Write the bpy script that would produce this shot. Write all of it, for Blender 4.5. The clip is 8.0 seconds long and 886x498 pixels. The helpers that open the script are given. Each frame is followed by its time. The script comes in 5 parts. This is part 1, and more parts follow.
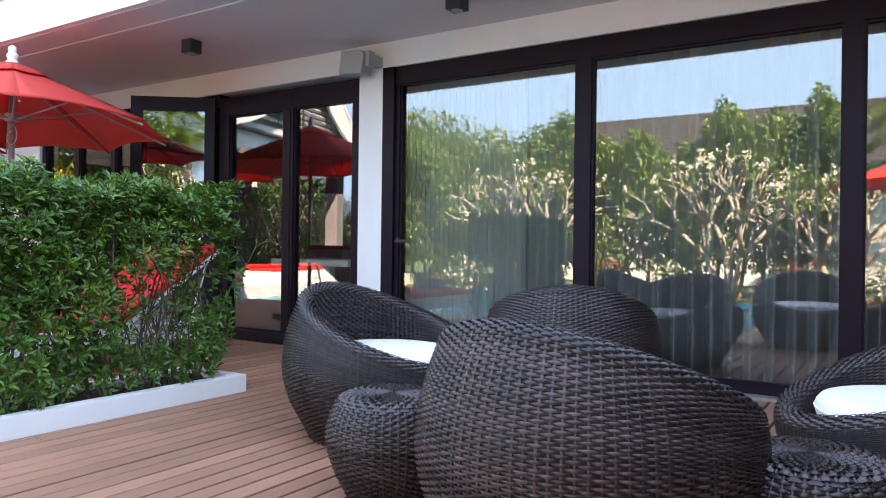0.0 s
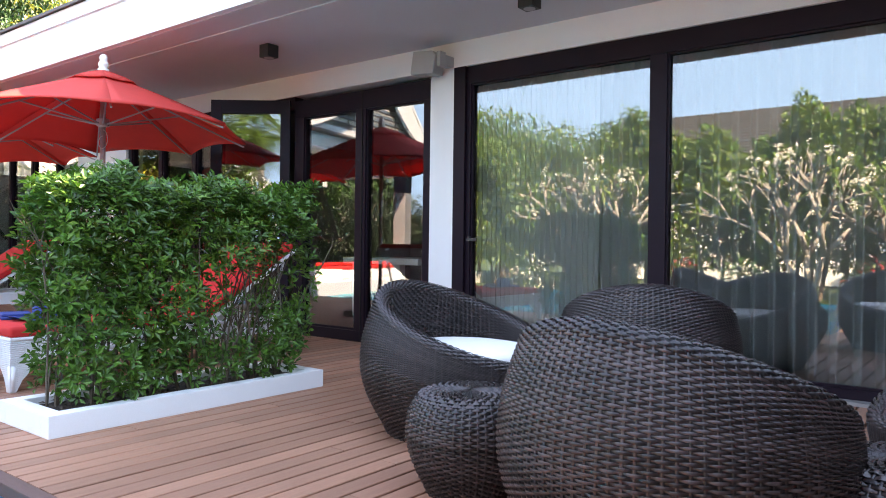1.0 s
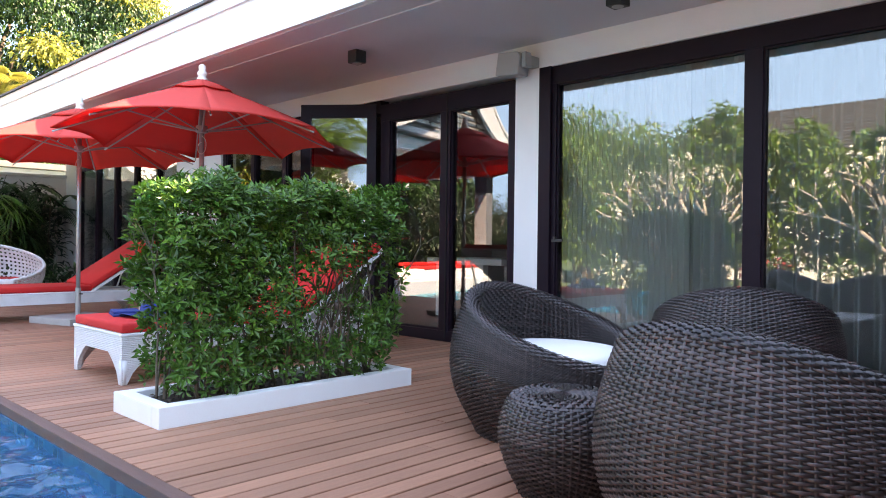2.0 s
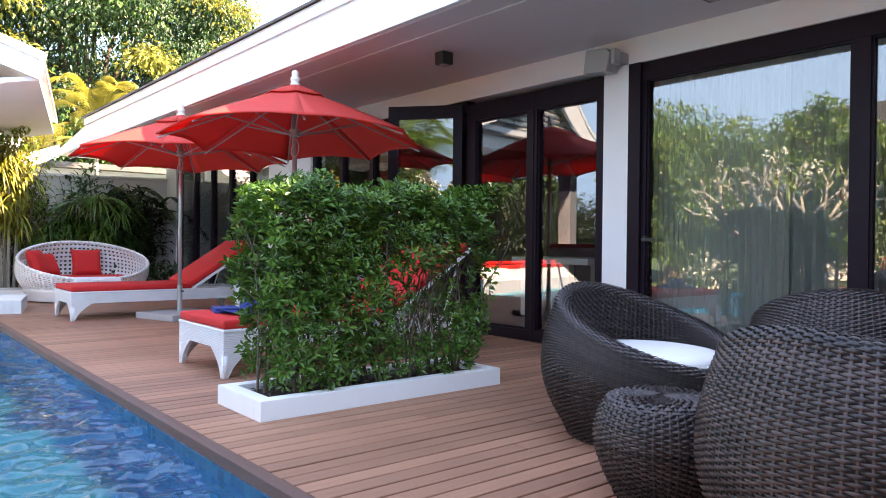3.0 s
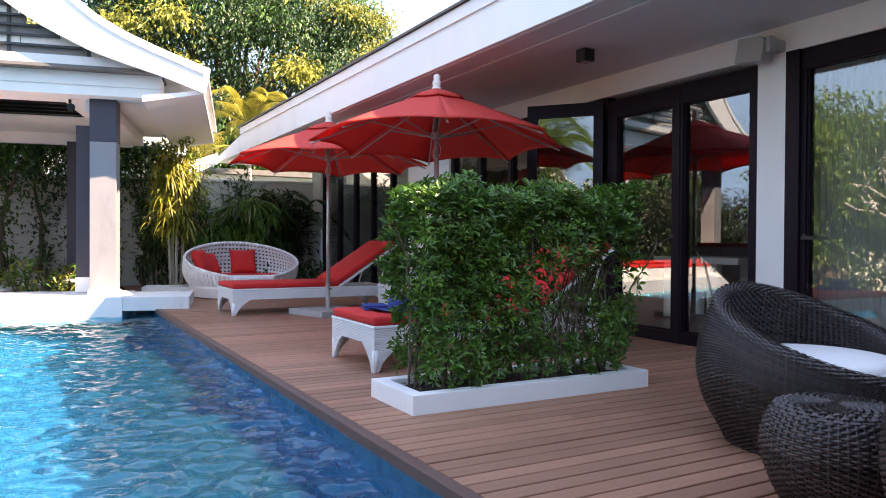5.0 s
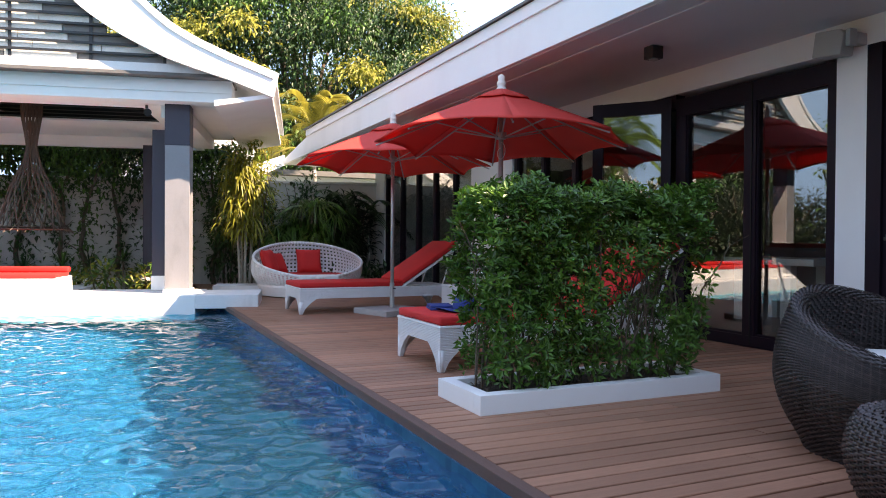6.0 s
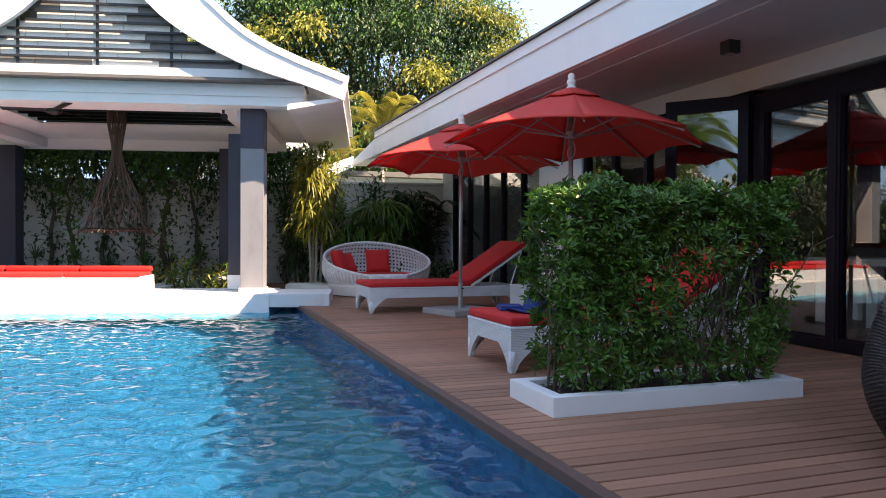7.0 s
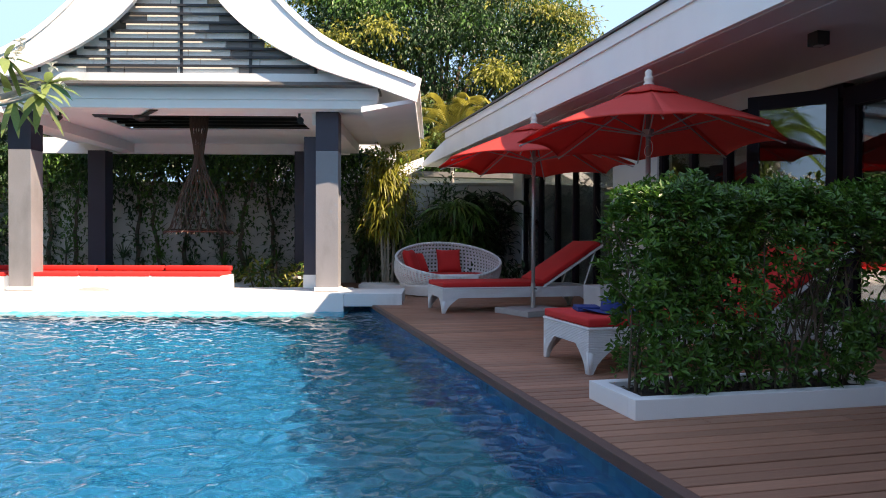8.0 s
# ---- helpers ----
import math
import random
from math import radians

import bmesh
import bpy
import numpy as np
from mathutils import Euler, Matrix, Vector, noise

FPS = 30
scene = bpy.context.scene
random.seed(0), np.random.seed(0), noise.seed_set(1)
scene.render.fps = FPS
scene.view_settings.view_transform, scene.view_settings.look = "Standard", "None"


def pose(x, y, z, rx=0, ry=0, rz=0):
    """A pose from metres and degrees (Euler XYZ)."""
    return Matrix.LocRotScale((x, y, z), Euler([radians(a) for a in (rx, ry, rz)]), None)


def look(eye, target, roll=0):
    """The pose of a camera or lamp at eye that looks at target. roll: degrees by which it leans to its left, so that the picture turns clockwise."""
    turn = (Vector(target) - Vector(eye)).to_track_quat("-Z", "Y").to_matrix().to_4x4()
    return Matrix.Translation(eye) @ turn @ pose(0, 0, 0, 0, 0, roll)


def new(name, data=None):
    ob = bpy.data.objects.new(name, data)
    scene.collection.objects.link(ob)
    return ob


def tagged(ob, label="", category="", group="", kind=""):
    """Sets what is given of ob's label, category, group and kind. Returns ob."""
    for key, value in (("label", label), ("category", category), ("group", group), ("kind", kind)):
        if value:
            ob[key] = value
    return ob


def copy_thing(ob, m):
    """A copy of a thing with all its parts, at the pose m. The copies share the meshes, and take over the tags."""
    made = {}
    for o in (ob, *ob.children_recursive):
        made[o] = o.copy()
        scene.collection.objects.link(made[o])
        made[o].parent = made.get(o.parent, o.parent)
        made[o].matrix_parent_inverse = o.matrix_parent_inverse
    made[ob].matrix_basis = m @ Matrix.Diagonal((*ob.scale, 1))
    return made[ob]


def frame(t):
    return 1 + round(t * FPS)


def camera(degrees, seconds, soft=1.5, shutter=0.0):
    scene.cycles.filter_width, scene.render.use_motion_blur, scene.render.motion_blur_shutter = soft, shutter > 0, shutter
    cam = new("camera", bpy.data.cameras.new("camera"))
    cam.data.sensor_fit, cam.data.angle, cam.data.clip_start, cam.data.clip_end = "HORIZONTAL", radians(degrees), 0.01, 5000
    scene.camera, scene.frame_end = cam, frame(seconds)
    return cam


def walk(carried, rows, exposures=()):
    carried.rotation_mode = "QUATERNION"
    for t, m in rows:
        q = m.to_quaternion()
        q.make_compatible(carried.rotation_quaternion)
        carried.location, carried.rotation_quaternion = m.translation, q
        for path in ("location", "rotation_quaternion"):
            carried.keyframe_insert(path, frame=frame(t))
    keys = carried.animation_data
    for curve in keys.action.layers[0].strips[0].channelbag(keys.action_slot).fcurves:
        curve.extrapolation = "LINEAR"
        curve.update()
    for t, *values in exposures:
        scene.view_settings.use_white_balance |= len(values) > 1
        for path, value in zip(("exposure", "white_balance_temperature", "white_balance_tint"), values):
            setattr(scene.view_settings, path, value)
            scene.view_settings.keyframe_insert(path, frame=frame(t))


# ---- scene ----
cam = camera(63.1, 8.0, 1.0)
PATH = [
    (0, (-0.128, 0.208, 0.938), (-1.205, 1.893, 0.937), 0.7),
    (0.5, (-0.141, 0.195, 0.932), (-1.288, 1.833, 0.93), 0.8),
    (1, (-0.153, 0.158, 0.937), (-1.378, 1.739, 0.93), 0.7),
    (1.5, (-0.164, 0.126, 0.942), (-1.471, 1.64, 0.932), 0.7),
    (2.8, (-0.181, 0.053, 0.955), (-1.696, 1.359, 0.94), 0.6),
    (3, (-0.185, 0.04, 0.955), (-1.727, 1.313, 0.938), 0.6),
    (3.5, (-0.19, 0.014, 0.955), (-1.796, 1.206, 0.937), 0.5),
    (4, (-0.198, -0.012, 0.956), (-1.86, 1.1, 0.935), 0.5),
    (4.5, (-0.2, -0.031, 0.956), (-1.907, 1.012, 0.934), 0.4),
    (6, (-0.206, -0.102, 0.96), (-2.028, 0.724, 0.937), 0.4),
    (6.5, (-0.204, -0.109, 0.966), (-2.06, 0.634, 0.941), 0.4),
    (7, (-0.203, -0.146, 0.97), (-2.092, 0.512, 0.944), 0.3),
    (7.5, (-0.212, -0.173, 0.969), (-2.129, 0.396, 0.942), 0.3),
    (8, (-0.211, -0.211, 0.968), (-2.153, 0.268, 0.942), 0.2),
]
walk(cam, [(t, look(eye, target, roll)) for t, eye, target, roll in PATH],
     exposures=((0.0, 3.8, 9000, 23), (1.7, 3.7, 9000, 24), (3.5, 3.35, 9000, 26), (4.7, 3.0, 8800, 26), (6.0, 2.55, 8700, 24), (7.0, 2.2, 8500, 23), (8.0, 1.8, 8200, 21)))

# ---- light ----
SUN = Vector((0.50, 0.535, 0.70)).normalized()
world = bpy.data.worlds.new("sky")
scene.world = world
world.use_nodes = True
wt = world.node_tree
sky = wt.nodes.new("ShaderNodeTexSky")
sky.sky_type = "NISHITA"
sky.sun_disc = False
sky.sun_elevation = math.asin(SUN.z)
sky.sun_rotation = math.atan2(SUN.x, SUN.y)
sky.air_density, sky.dust_density, sky.ozone_density = 1.0, 0.3, 1.6
wt.nodes["Background"].inputs["Strength"].default_value = 0.15
# the sky colour is capped, which evens out the glare near the horizon
even = wt.nodes.new("ShaderNodeVectorMath")
even.operation = "MINIMUM"
even.inputs[1].default_value = (1.05, 1.95, 3.2)
wt.links.new(sky.outputs[0], even.inputs[0])
wt.links.new(even.outputs[0], wt.nodes["Background"].inputs["Color"])
sun = new("sun", bpy.data.lights.new("sun", "SUN"))
sun.data.energy, sun.data.angle, sun.data.color = 3.3, radians(0.6), (1.0, 0.92, 0.80)
sun.matrix_world = look(SUN * 40, (0, 0, 0))

# ---- materials ----
def material(name, base, rough=0.6, vary=0.15, scale=6.0, fine=60.0, bump=0.15, depth=0.01, metal=0.0, stain=0.0, random_vary=0.0,
             stretch=(1, 1, 1), spec=0.5, sheen=0.0, island=0.0, translucent=0.0):
    """A principled surface with broad and fine variation, optional stains, and a shift by object or by island."""
    m = bpy.data.materials.new(name)
    m.use_nodes = True
    t = m.node_tree
    n, link = t.nodes, t.links
    p = n["Principled BSDF"]
    co = n.new("ShaderNodeTexCoord")
    mp = n.new("ShaderNodeMapping")
    mp.inputs["Scale"].default_value = stretch
    link.new(co.outputs["Object"], mp.inputs["Vector"])
    big, small = n.new("ShaderNodeTexNoise"), n.new("ShaderNodeTexNoise")
    for node, s, d in ((big, scale, 4), (small, fine, 3)):
        node.inputs["Scale"].default_value = s
        node.inputs["Detail"].default_value = d
        link.new(mp.outputs[0], node.inputs["Vector"])
    add = n.new("ShaderNodeMath")
    add.operation = "ADD"
    link.new(big.outputs[0], add.inputs[0])
    link.new(small.outputs[0], add.inputs[1])
    val = n.new("ShaderNodeMapRange")
    val.inputs[1].default_value, val.inputs[2].default_value = 0.6, 1.4
    val.inputs[3].default_value, val.inputs[4].default_value = 1 - vary, 1 + vary
    link.new(add.outputs[0], val.inputs[0])
    last = val.outputs[0]
    if random_vary or island:
        src = n.new("ShaderNodeObjectInfo").outputs["Random"] if random_vary else n.new("ShaderNodeNewGeometry").outputs["Random Per Island"]
        rr = n.new("ShaderNodeMapRange")
        k = random_vary or island
        rr.inputs[3].default_value, rr.inputs[4].default_value = 1 - k, 1 + k
        link.new(src, rr.inputs[0])
        mul = n.new("ShaderNodeMath")
        mul.operation = "MULTIPLY"
        link.new(last, mul.inputs[0])
        link.new(rr.outputs[0], mul.inputs[1])
        last = mul.outputs[0]
    if stain:
        st = n.new("ShaderNodeTexNoise")
        st.inputs["Scale"].default_value, st.inputs["Detail"].default_value = 2.3, 8
        mp2 = n.new("ShaderNodeMapping")
        mp2.inputs["Scale"].default_value = (1, 1, 0.35)
        link.new(co.outputs["Object"], mp2.inputs["Vector"])
        link.new(mp2.outputs[0], st.inputs["Vector"])
        sr = n.new("ShaderNodeMapRange")
        sr.inputs[1].default_value, sr.inputs[2].default_value = 0.52, 0.75
        sr.inputs[3].default_value, sr.inputs[4].default_value = 1.0, 1.0 - stain
        link.new(st.outputs[0], sr.inputs[0])
        mul = n.new("ShaderNodeMath")
        mul.operation = "MULTIPLY"
        link.new(last, mul.inputs[0])
        link.new(sr.outputs[0], mul.inputs[1])
        last = mul.outputs[0]
    col = n.new("ShaderNodeVectorMath")
    col.operation = "SCALE"
    col.inputs[0].default_value = base
    link.new(last, col.inputs["Scale"])
    link.new(col.outputs[0], p.inputs["Base Color"])
    p.inputs["Roughness"].default_value = rough
    p.inputs["Metallic"].default_value = metal
    p.inputs["Specular IOR Level"].default_value = spec
    if bump:
        b = n.new("ShaderNodeBump")
        b.inputs["Strength"].default_value, b.inputs["Distance"].default_value = bump, depth
        link.new(small.outputs[0], b.inputs["Height"])
        link.new(b.outputs[0], p.inputs["Normal"])
    if translucent:
        tr = n.new("ShaderNodeBsdfTranslucent")
        mix = n.new("ShaderNodeMixShader")
        mix.inputs[0].default_value = translucent
        link.new(col.outputs[0], tr.inputs["Color"])
        link.new(p.outputs[0], mix.inputs[1])
        link.new(tr.outputs[0], mix.inputs[2])
        link.new(mix.outputs[0], n["Material Output"].inputs[0])
    return m


def glass_material(name, base, tint):
    m = bpy.data.materials.new(name)
    m.use_nodes = True
    t = m.node_tree
    n, link = t.nodes, t.links
    n.remove(n["Principled BSDF"])
    clear, gloss, mix, fr = (n.new("ShaderNodeBsdfTransparent"), n.new("ShaderNodeBsdfGlossy"), n.new("ShaderNodeMixShader"), n.new("ShaderNodeLayerWeight"))
    clear.inputs["Color"].default_value = (*tint, 1)
    gloss.inputs["Roughness"].default_value = 0.0
    fr.inputs["Blend"].default_value = 0.5
    pw, mr = n.new("ShaderNodeMath"), n.new("ShaderNodeMapRange")
    pw.operation = "POWER"
    pw.inputs[1].default_value = 4.0
    mr.inputs[3].default_value, mr.inputs[4].default_value = base, 1.0
    link.new(fr.outputs["Facing"], pw.inputs[0])
    link.new(pw.outputs[0], mr.inputs[0])
    nz, b = n.new("ShaderNodeTexNoise"), n.new("ShaderNodeBump")
    nz.inputs["Scale"].default_value, nz.inputs["Detail"].default_value = 1.6, 1
    b.inputs["Strength"].default_value, b.inputs["Distance"].default_value = 0.0012, 0.01
    co = n.new("ShaderNodeTexCoord")
    link.new(co.outputs["Object"], nz.inputs["Vector"])
    link.new(nz.outputs[0], b.inputs["Height"])
    link.new(b.outputs[0], gloss.inputs["Normal"])
    link.new(mr.outputs[0], mix.inputs[0])
    link.new(clear.outputs[0], mix.inputs[1])
    link.new(gloss.outputs[0], mix.inputs[2])
    link.new(mix.outputs[0], n["Material Output"].inputs[0])
    return m


WHITE = material("white_render", (0.80, 0.80, 0.79), 0.75, 0.04, 1.5, 140, 0.12, 0.004, stain=0.05)
WHITE_OLD = material("weathered_white_render", (0.66, 0.67, 0.67), 0.8, 0.08, 2.0, 90, 0.2, 0.004, stain=0.3)
WALL_GARDEN = material("garden_wall_render", (0.60, 0.59, 0.56), 0.85, 0.12, 1.2, 60, 0.25, 0.006, stain=0.3)
SOFFIT = material("soffit_paint", (0.60, 0.60, 0.62), 0.7, 0.03, 1.0, 120, 0.08, 0.003)
FRAME = material("dark_aluminium", (0.012, 0.005, 0.011), 0.55, 0.15, 4, 200, 0.05, 0.001, spec=0.2)
DECK = material("decking", (0.36, 0.165, 0.100), 0.55, 0.22, 5.0, 45, 0.25, 0.004, stretch=(10, 0.6, 4), random_vary=0.2, stain=0.22)
DECK_EDGE = material("deck_edge", (0.13, 0.065, 0.050), 0.6, 0.2, 5, 50, 0.25, 0.004, stretch=(0.6, 8, 4))
DARK_VOID = material("dark_joint", (0.012, 0.009, 0.008), 0.9, 0.1, 5, 50, 0)
RED = material("red_canvas", (0.80, 0.066, 0.048), 0.8, 0.07, 3, 220, 0.2, 0.002, translucent=0.33)
RED_CUSHION = material("red_cushion", (0.62, 0.020, 0.018), 0.85, 0.08, 4, 260, 0.25, 0.002)
WICKER_DARK = material("dark_wicker", (0.036, 0.026, 0.025), 0.36, 0.65, 7, 45, 0.15, 0.001, random_vary=0.6, spec=0.5)
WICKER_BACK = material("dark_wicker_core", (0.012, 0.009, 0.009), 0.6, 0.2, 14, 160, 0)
WICKER_WHITE = material("white_wicker", (0.76, 0.77, 0.78), 0.5, 0.08, 8, 180, 0.3, 0.004, island=0.06)
CUSHION_WHITE = material("white_cushion", (0.82, 0.81, 0.78), 0.85, 0.05, 5, 150, 0.3, 0.004)
ALU = material("brushed_pole", (0.42, 0.41, 0.40), 0.4, 0.08, 5, 120, 0.1, 0.001, metal=0.6)
FINIAL = material("finial_wood_white", (0.72, 0.68, 0.62), 0.5, 0.1, 8, 100, 0.1, 0.001)
CONCRETE = material("concrete", (0.36, 0.35, 0.34), 0.85, 0.15, 5, 70, 0.3, 0.005, stain=0.2)
NAVY = material("navy_paint_and_shade", (0.028, 0.026, 0.045), 0.5, 0.15, 3, 80, 0.1, 0.002)
SPEAKER = material("grey_plastic", (0.38, 0.38, 0.37), 0.5, 0.05, 5, 160, 0.1, 0.001)
BLACK = material("black_metal", (0.02, 0.02, 0.022), 0.45, 0.1, 8, 100, 0.05, 0.001)
SOIL = material("soil", (0.045, 0.03, 0.022), 0.95, 0.4, 12, 80, 0.8, 0.02)
GROUND = material("lawn", (0.06, 0.10, 0.03), 0.9, 0.35, 2, 40, 0.5, 0.03)
BARK = material("bark", (0.12, 0.09, 0.065), 0.9, 0.3, 8, 50, 0.5, 0.02)
BARK_PALE = material("pale_bark", (0.34, 0.31, 0.27), 0.85, 0.25, 8, 50, 0.4, 0.01)
LEAF_HEDGE = material("hedge_leaf", (0.055, 0.152, 0.020), 0.38, 0.2, 6, 60, 0.1, 0.002, island=0.5, translucent=0.25)
LEAF_NEW = material("hedge_new_leaf", (0.10, 0.21, 0.026), 0.38, 0.2, 6, 60, 0.1, 0.002, island=0.4, translucent=0.3)
LEAF_YELLOW = material("yellow_green_leaf", (0.25, 0.25, 0.035), 0.5, 0.2, 6, 60, 0, island=0.45, translucent=0.35)
LEAF_DARK = material("dark_leaf", (0.028, 0.075, 0.018), 0.45, 0.2, 6, 60, 0, island=0.5, translucent=0.25)
# shade is put into this leaf colour, darker than the foliage itself
LEAF_SHADED = material("shade_darkened_leaf", (0.012, 0.032, 0.012), 0.55, 0.2, 6, 60, 0, island=0.4, translucent=0.15)
LEAF_MID = material("mid_leaf", (0.060, 0.145, 0.022), 0.45, 0.2, 6, 60, 0, island=0.5, translucent=0.3)
LEAF_PALM = material("palm_leaf", (0.10, 0.17, 0.025), 0.4, 0.2, 6, 60, 0, island=0.4, translucent=0.3)
LEAF_GOLD = material("golden_palm_leaf", (0.34, 0.30, 0.05), 0.4, 0.2, 6, 60, 0, island=0.3, translucent=0.35)
LEAF_PALE = material("pale_frangipani_leaf", (0.22, 0.29, 0.09), 0.4, 0.2, 6, 60, 0, island=0.4, translucent=0.4)
PETAL = material("white_petal", (0.82, 0.80, 0.70), 0.5, 0.05, 6, 60, 0, translucent=0.3)
PETAL_RED = material("red_bract", (0.45, 0.05, 0.05), 0.5, 0.1, 6, 60, 0, translucent=0.3)
TILE_ROOF = material("grey_roof_tile", (0.13, 0.125, 0.12), 0.8, 0.2, 3, 40, 0.3, 0.01, stretch=(0.4, 3, 3), stain=0.3)
ROOF_FAR = material("dark_slate_tile", (0.055, 0.057, 0.056), 0.8, 0.25, 3, 40, 0.3, 0.01, stain=0.3)
SLAT_GREY = material("grey_slat", (0.17, 0.165, 0.16), 0.6, 0.2, 2, 60, 0.2, 0.003, stretch=(1, 0.3, 6))
CURTAIN = material("grey_curtain", (0.27, 0.275, 0.27), 0.9, 0.06, 2, 60, 0, translucent=0.25)
SHEER = material("sheer_curtain", (0.42, 0.42, 0.39), 0.9, 0.05, 2, 60, 0, translucent=0.3)
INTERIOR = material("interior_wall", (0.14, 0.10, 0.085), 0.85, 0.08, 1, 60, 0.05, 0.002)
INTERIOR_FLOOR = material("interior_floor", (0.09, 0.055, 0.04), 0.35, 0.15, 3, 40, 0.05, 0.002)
RATTAN = material("brown_rattan", (0.075, 0.042, 0.028), 0.6, 0.2, 9, 90, 0.2, 0.002, island=0.3)
BLUE_CLOTH = material("blue_cloth", (0.012, 0.035, 0.17), 0.85, 0.15, 9, 150, 0.3, 0.004)
LAMP_WHITE = material("white_plastic", (0.75, 0.75, 0.73), 0.45, 0.03, 5, 90, 0.05, 0.001)
GLASS = glass_material("window_glass", 0.13, (0.95, 0.97, 0.96))


def pool_tile():
    m = material("pool_mosaic", (0.01, 0.20, 0.40), 0.25, 0.2, 1.5, 30, 0.0)
    t = m.node_tree
    n, link = t.nodes, t.links
    p = n["Principled BSDF"]
    co = n.new("ShaderNodeTexCoord")
    br = n.new("ShaderNodeTexBrick")
    br.offset = 0.0
    br.inputs["Scale"].default_value = 1.0
    br.inputs["Brick Width"].default_value, br.inputs["Row Height"].default_value, br.inputs["Mortar Size"].default_value = 0.07, 0.07, 0.004
    br.inputs["Color1"].default_value = (0.0002, 0.066, 0.14, 1)
    br.inputs["Color2"].default_value = (0.0004, 0.115, 0.21, 1)
    br.inputs["Mortar"].default_value = (0.001, 0.095, 0.18, 1)
    sep, com = n.new("ShaderNodeSeparateXYZ"), n.new("ShaderNodeCombineXYZ")
    mx = n.new("ShaderNodeMath")
    link.new(co.outputs["Object"], sep.inputs[0])
    link.new(sep.outputs[1], mx.inputs[0])
    link.new(sep.outputs[2], mx.inputs[1])
    link.new(sep.outputs[0], com.inputs[0])
    link.new(mx.outputs[0], com.inputs[1])
    link.new(com.outputs[0], br.inputs["Vector"])
    link.new(br.outputs["Color"], p.inputs["Base Color"])
    return m


def water_material():
    m = bpy.data.materials.new("pool_water")
    m.use_nodes = True
    n, link = m.node_tree.nodes, m.node_tree.links
    p = n["Principled BSDF"]
    p.inputs["Base Color"].default_value = (0.006, 0.55, 0.80, 1)
    p.inputs["Transmission Weight"].default_value = 0.965     # the rest scatters blue, as deep water does
    p.inputs["Roughness"].default_value = 0.0
    p.inputs["IOR"].default_value = 1.21
    p.inputs["Specular Tint"].default_value = (0.3, 0.8, 1.0, 1)
    co, a, b = n.new("ShaderNodeTexCoord"), n.new("ShaderNodeTexNoise"), n.new("ShaderNodeBump")
    a.inputs["Scale"].default_value, a.inputs["Detail"].default_value = 14.0, 1
    b.inputs["Strength"].default_value, b.inputs["Distance"].default_value = 0.25, 0.02
    link.new(co.outputs["Object"], a.inputs["Vector"])
    link.new(a.outputs[0], b.inputs["Height"])
    link.new(b.outputs[0], p.inputs["Normal"])
    return m


TILE = pool_tile()
WATER = water_material()

# ---- building helpers ----
rng = np.random.default_rng(7)


def thing(name, at=(0, 0, 0), turn=0.0, label="", category="", group="", kind=""):
    ob = new(name)
    ob.matrix_basis = pose(*at, 0, 0, turn)
    ob.empty_display_size = 0.2
    return tagged(ob, label, category, group, kind)


def part(name, bm, mat, parent=None, label="", smooth=False, bevel=0.0):
    me = bpy.data.meshes.new(name)
    if bevel:
        bmesh.ops.bevel(bm, geom=list(bm.edges), offset=bevel, segments=2, affect="EDGES", profile=0.6)
    bm.to_mesh(me)
    bm.free()
    return finish(name, me, mat, parent, label, smooth)


def grid_part(name, verts, faces, mat, parent=None, label="", smooth=True):
    me = bpy.data.meshes.new(name)
    me.from_pydata([tuple(map(float, v)) for v in verts], [], [tuple(map(int, f)) for f in faces])
    me.update()
    return finish(name, me, mat, parent, label, smooth)


def finish(name, me, mat, parent, label, smooth):
    me.materials.append(mat)
    if smooth:
        me.shade_smooth()
    ob = new(name, me)
    ob.parent = parent
    if label:
        ob["label"] = label
    return ob


def box(bm, lo, hi, m=None):
    """A block from corner lo to corner hi."""
    lo, hi = Vector(lo), Vector(hi)
    mat = Matrix.Translation((lo + hi) / 2) @ Matrix.Diagonal((*(hi - lo), 1))
    return bmesh.ops.create_cube(bm, size=1, matrix=(m @ mat) if m else mat)["verts"]


def boxes(*pairs):
    bm = bmesh.new()
    for lo, hi in pairs:
        box(bm, lo, hi)
    return bm


def rod(bm, a, b, r0, r1=None, seg=10):
    a, b = Vector(a), Vector(b)
    way = b - a
    m = Matrix.Translation((a + b) / 2) @ way.to_track_quat("Z", "Y").to_matrix().to_4x4()
    bmesh.ops.create_cone(bm, cap_ends=True, segments=seg, radius1=r0, radius2=r0 if r1 is None else r1, depth=way.length, matrix=m)


def lathe(bm, rows, seg=20, at=(0, 0)):
    """A turned body from rows of (radius, height)."""
    rings = [[bm.verts.new((at[0] + r * math.cos(2 * math.pi * k / seg), at[1] + r * math.sin(2 * math.pi * k / seg), z)) for k in range(seg)] for r, z in rows]
    for a, b in zip(rings, rings[1:]):
        for k in range(seg):
            bm.faces.new((a[k], a[(k + 1) % seg], b[(k + 1) % seg], b[k]))
    bm.faces.new(rings[0][::-1])
    bm.faces.new(rings[-1])


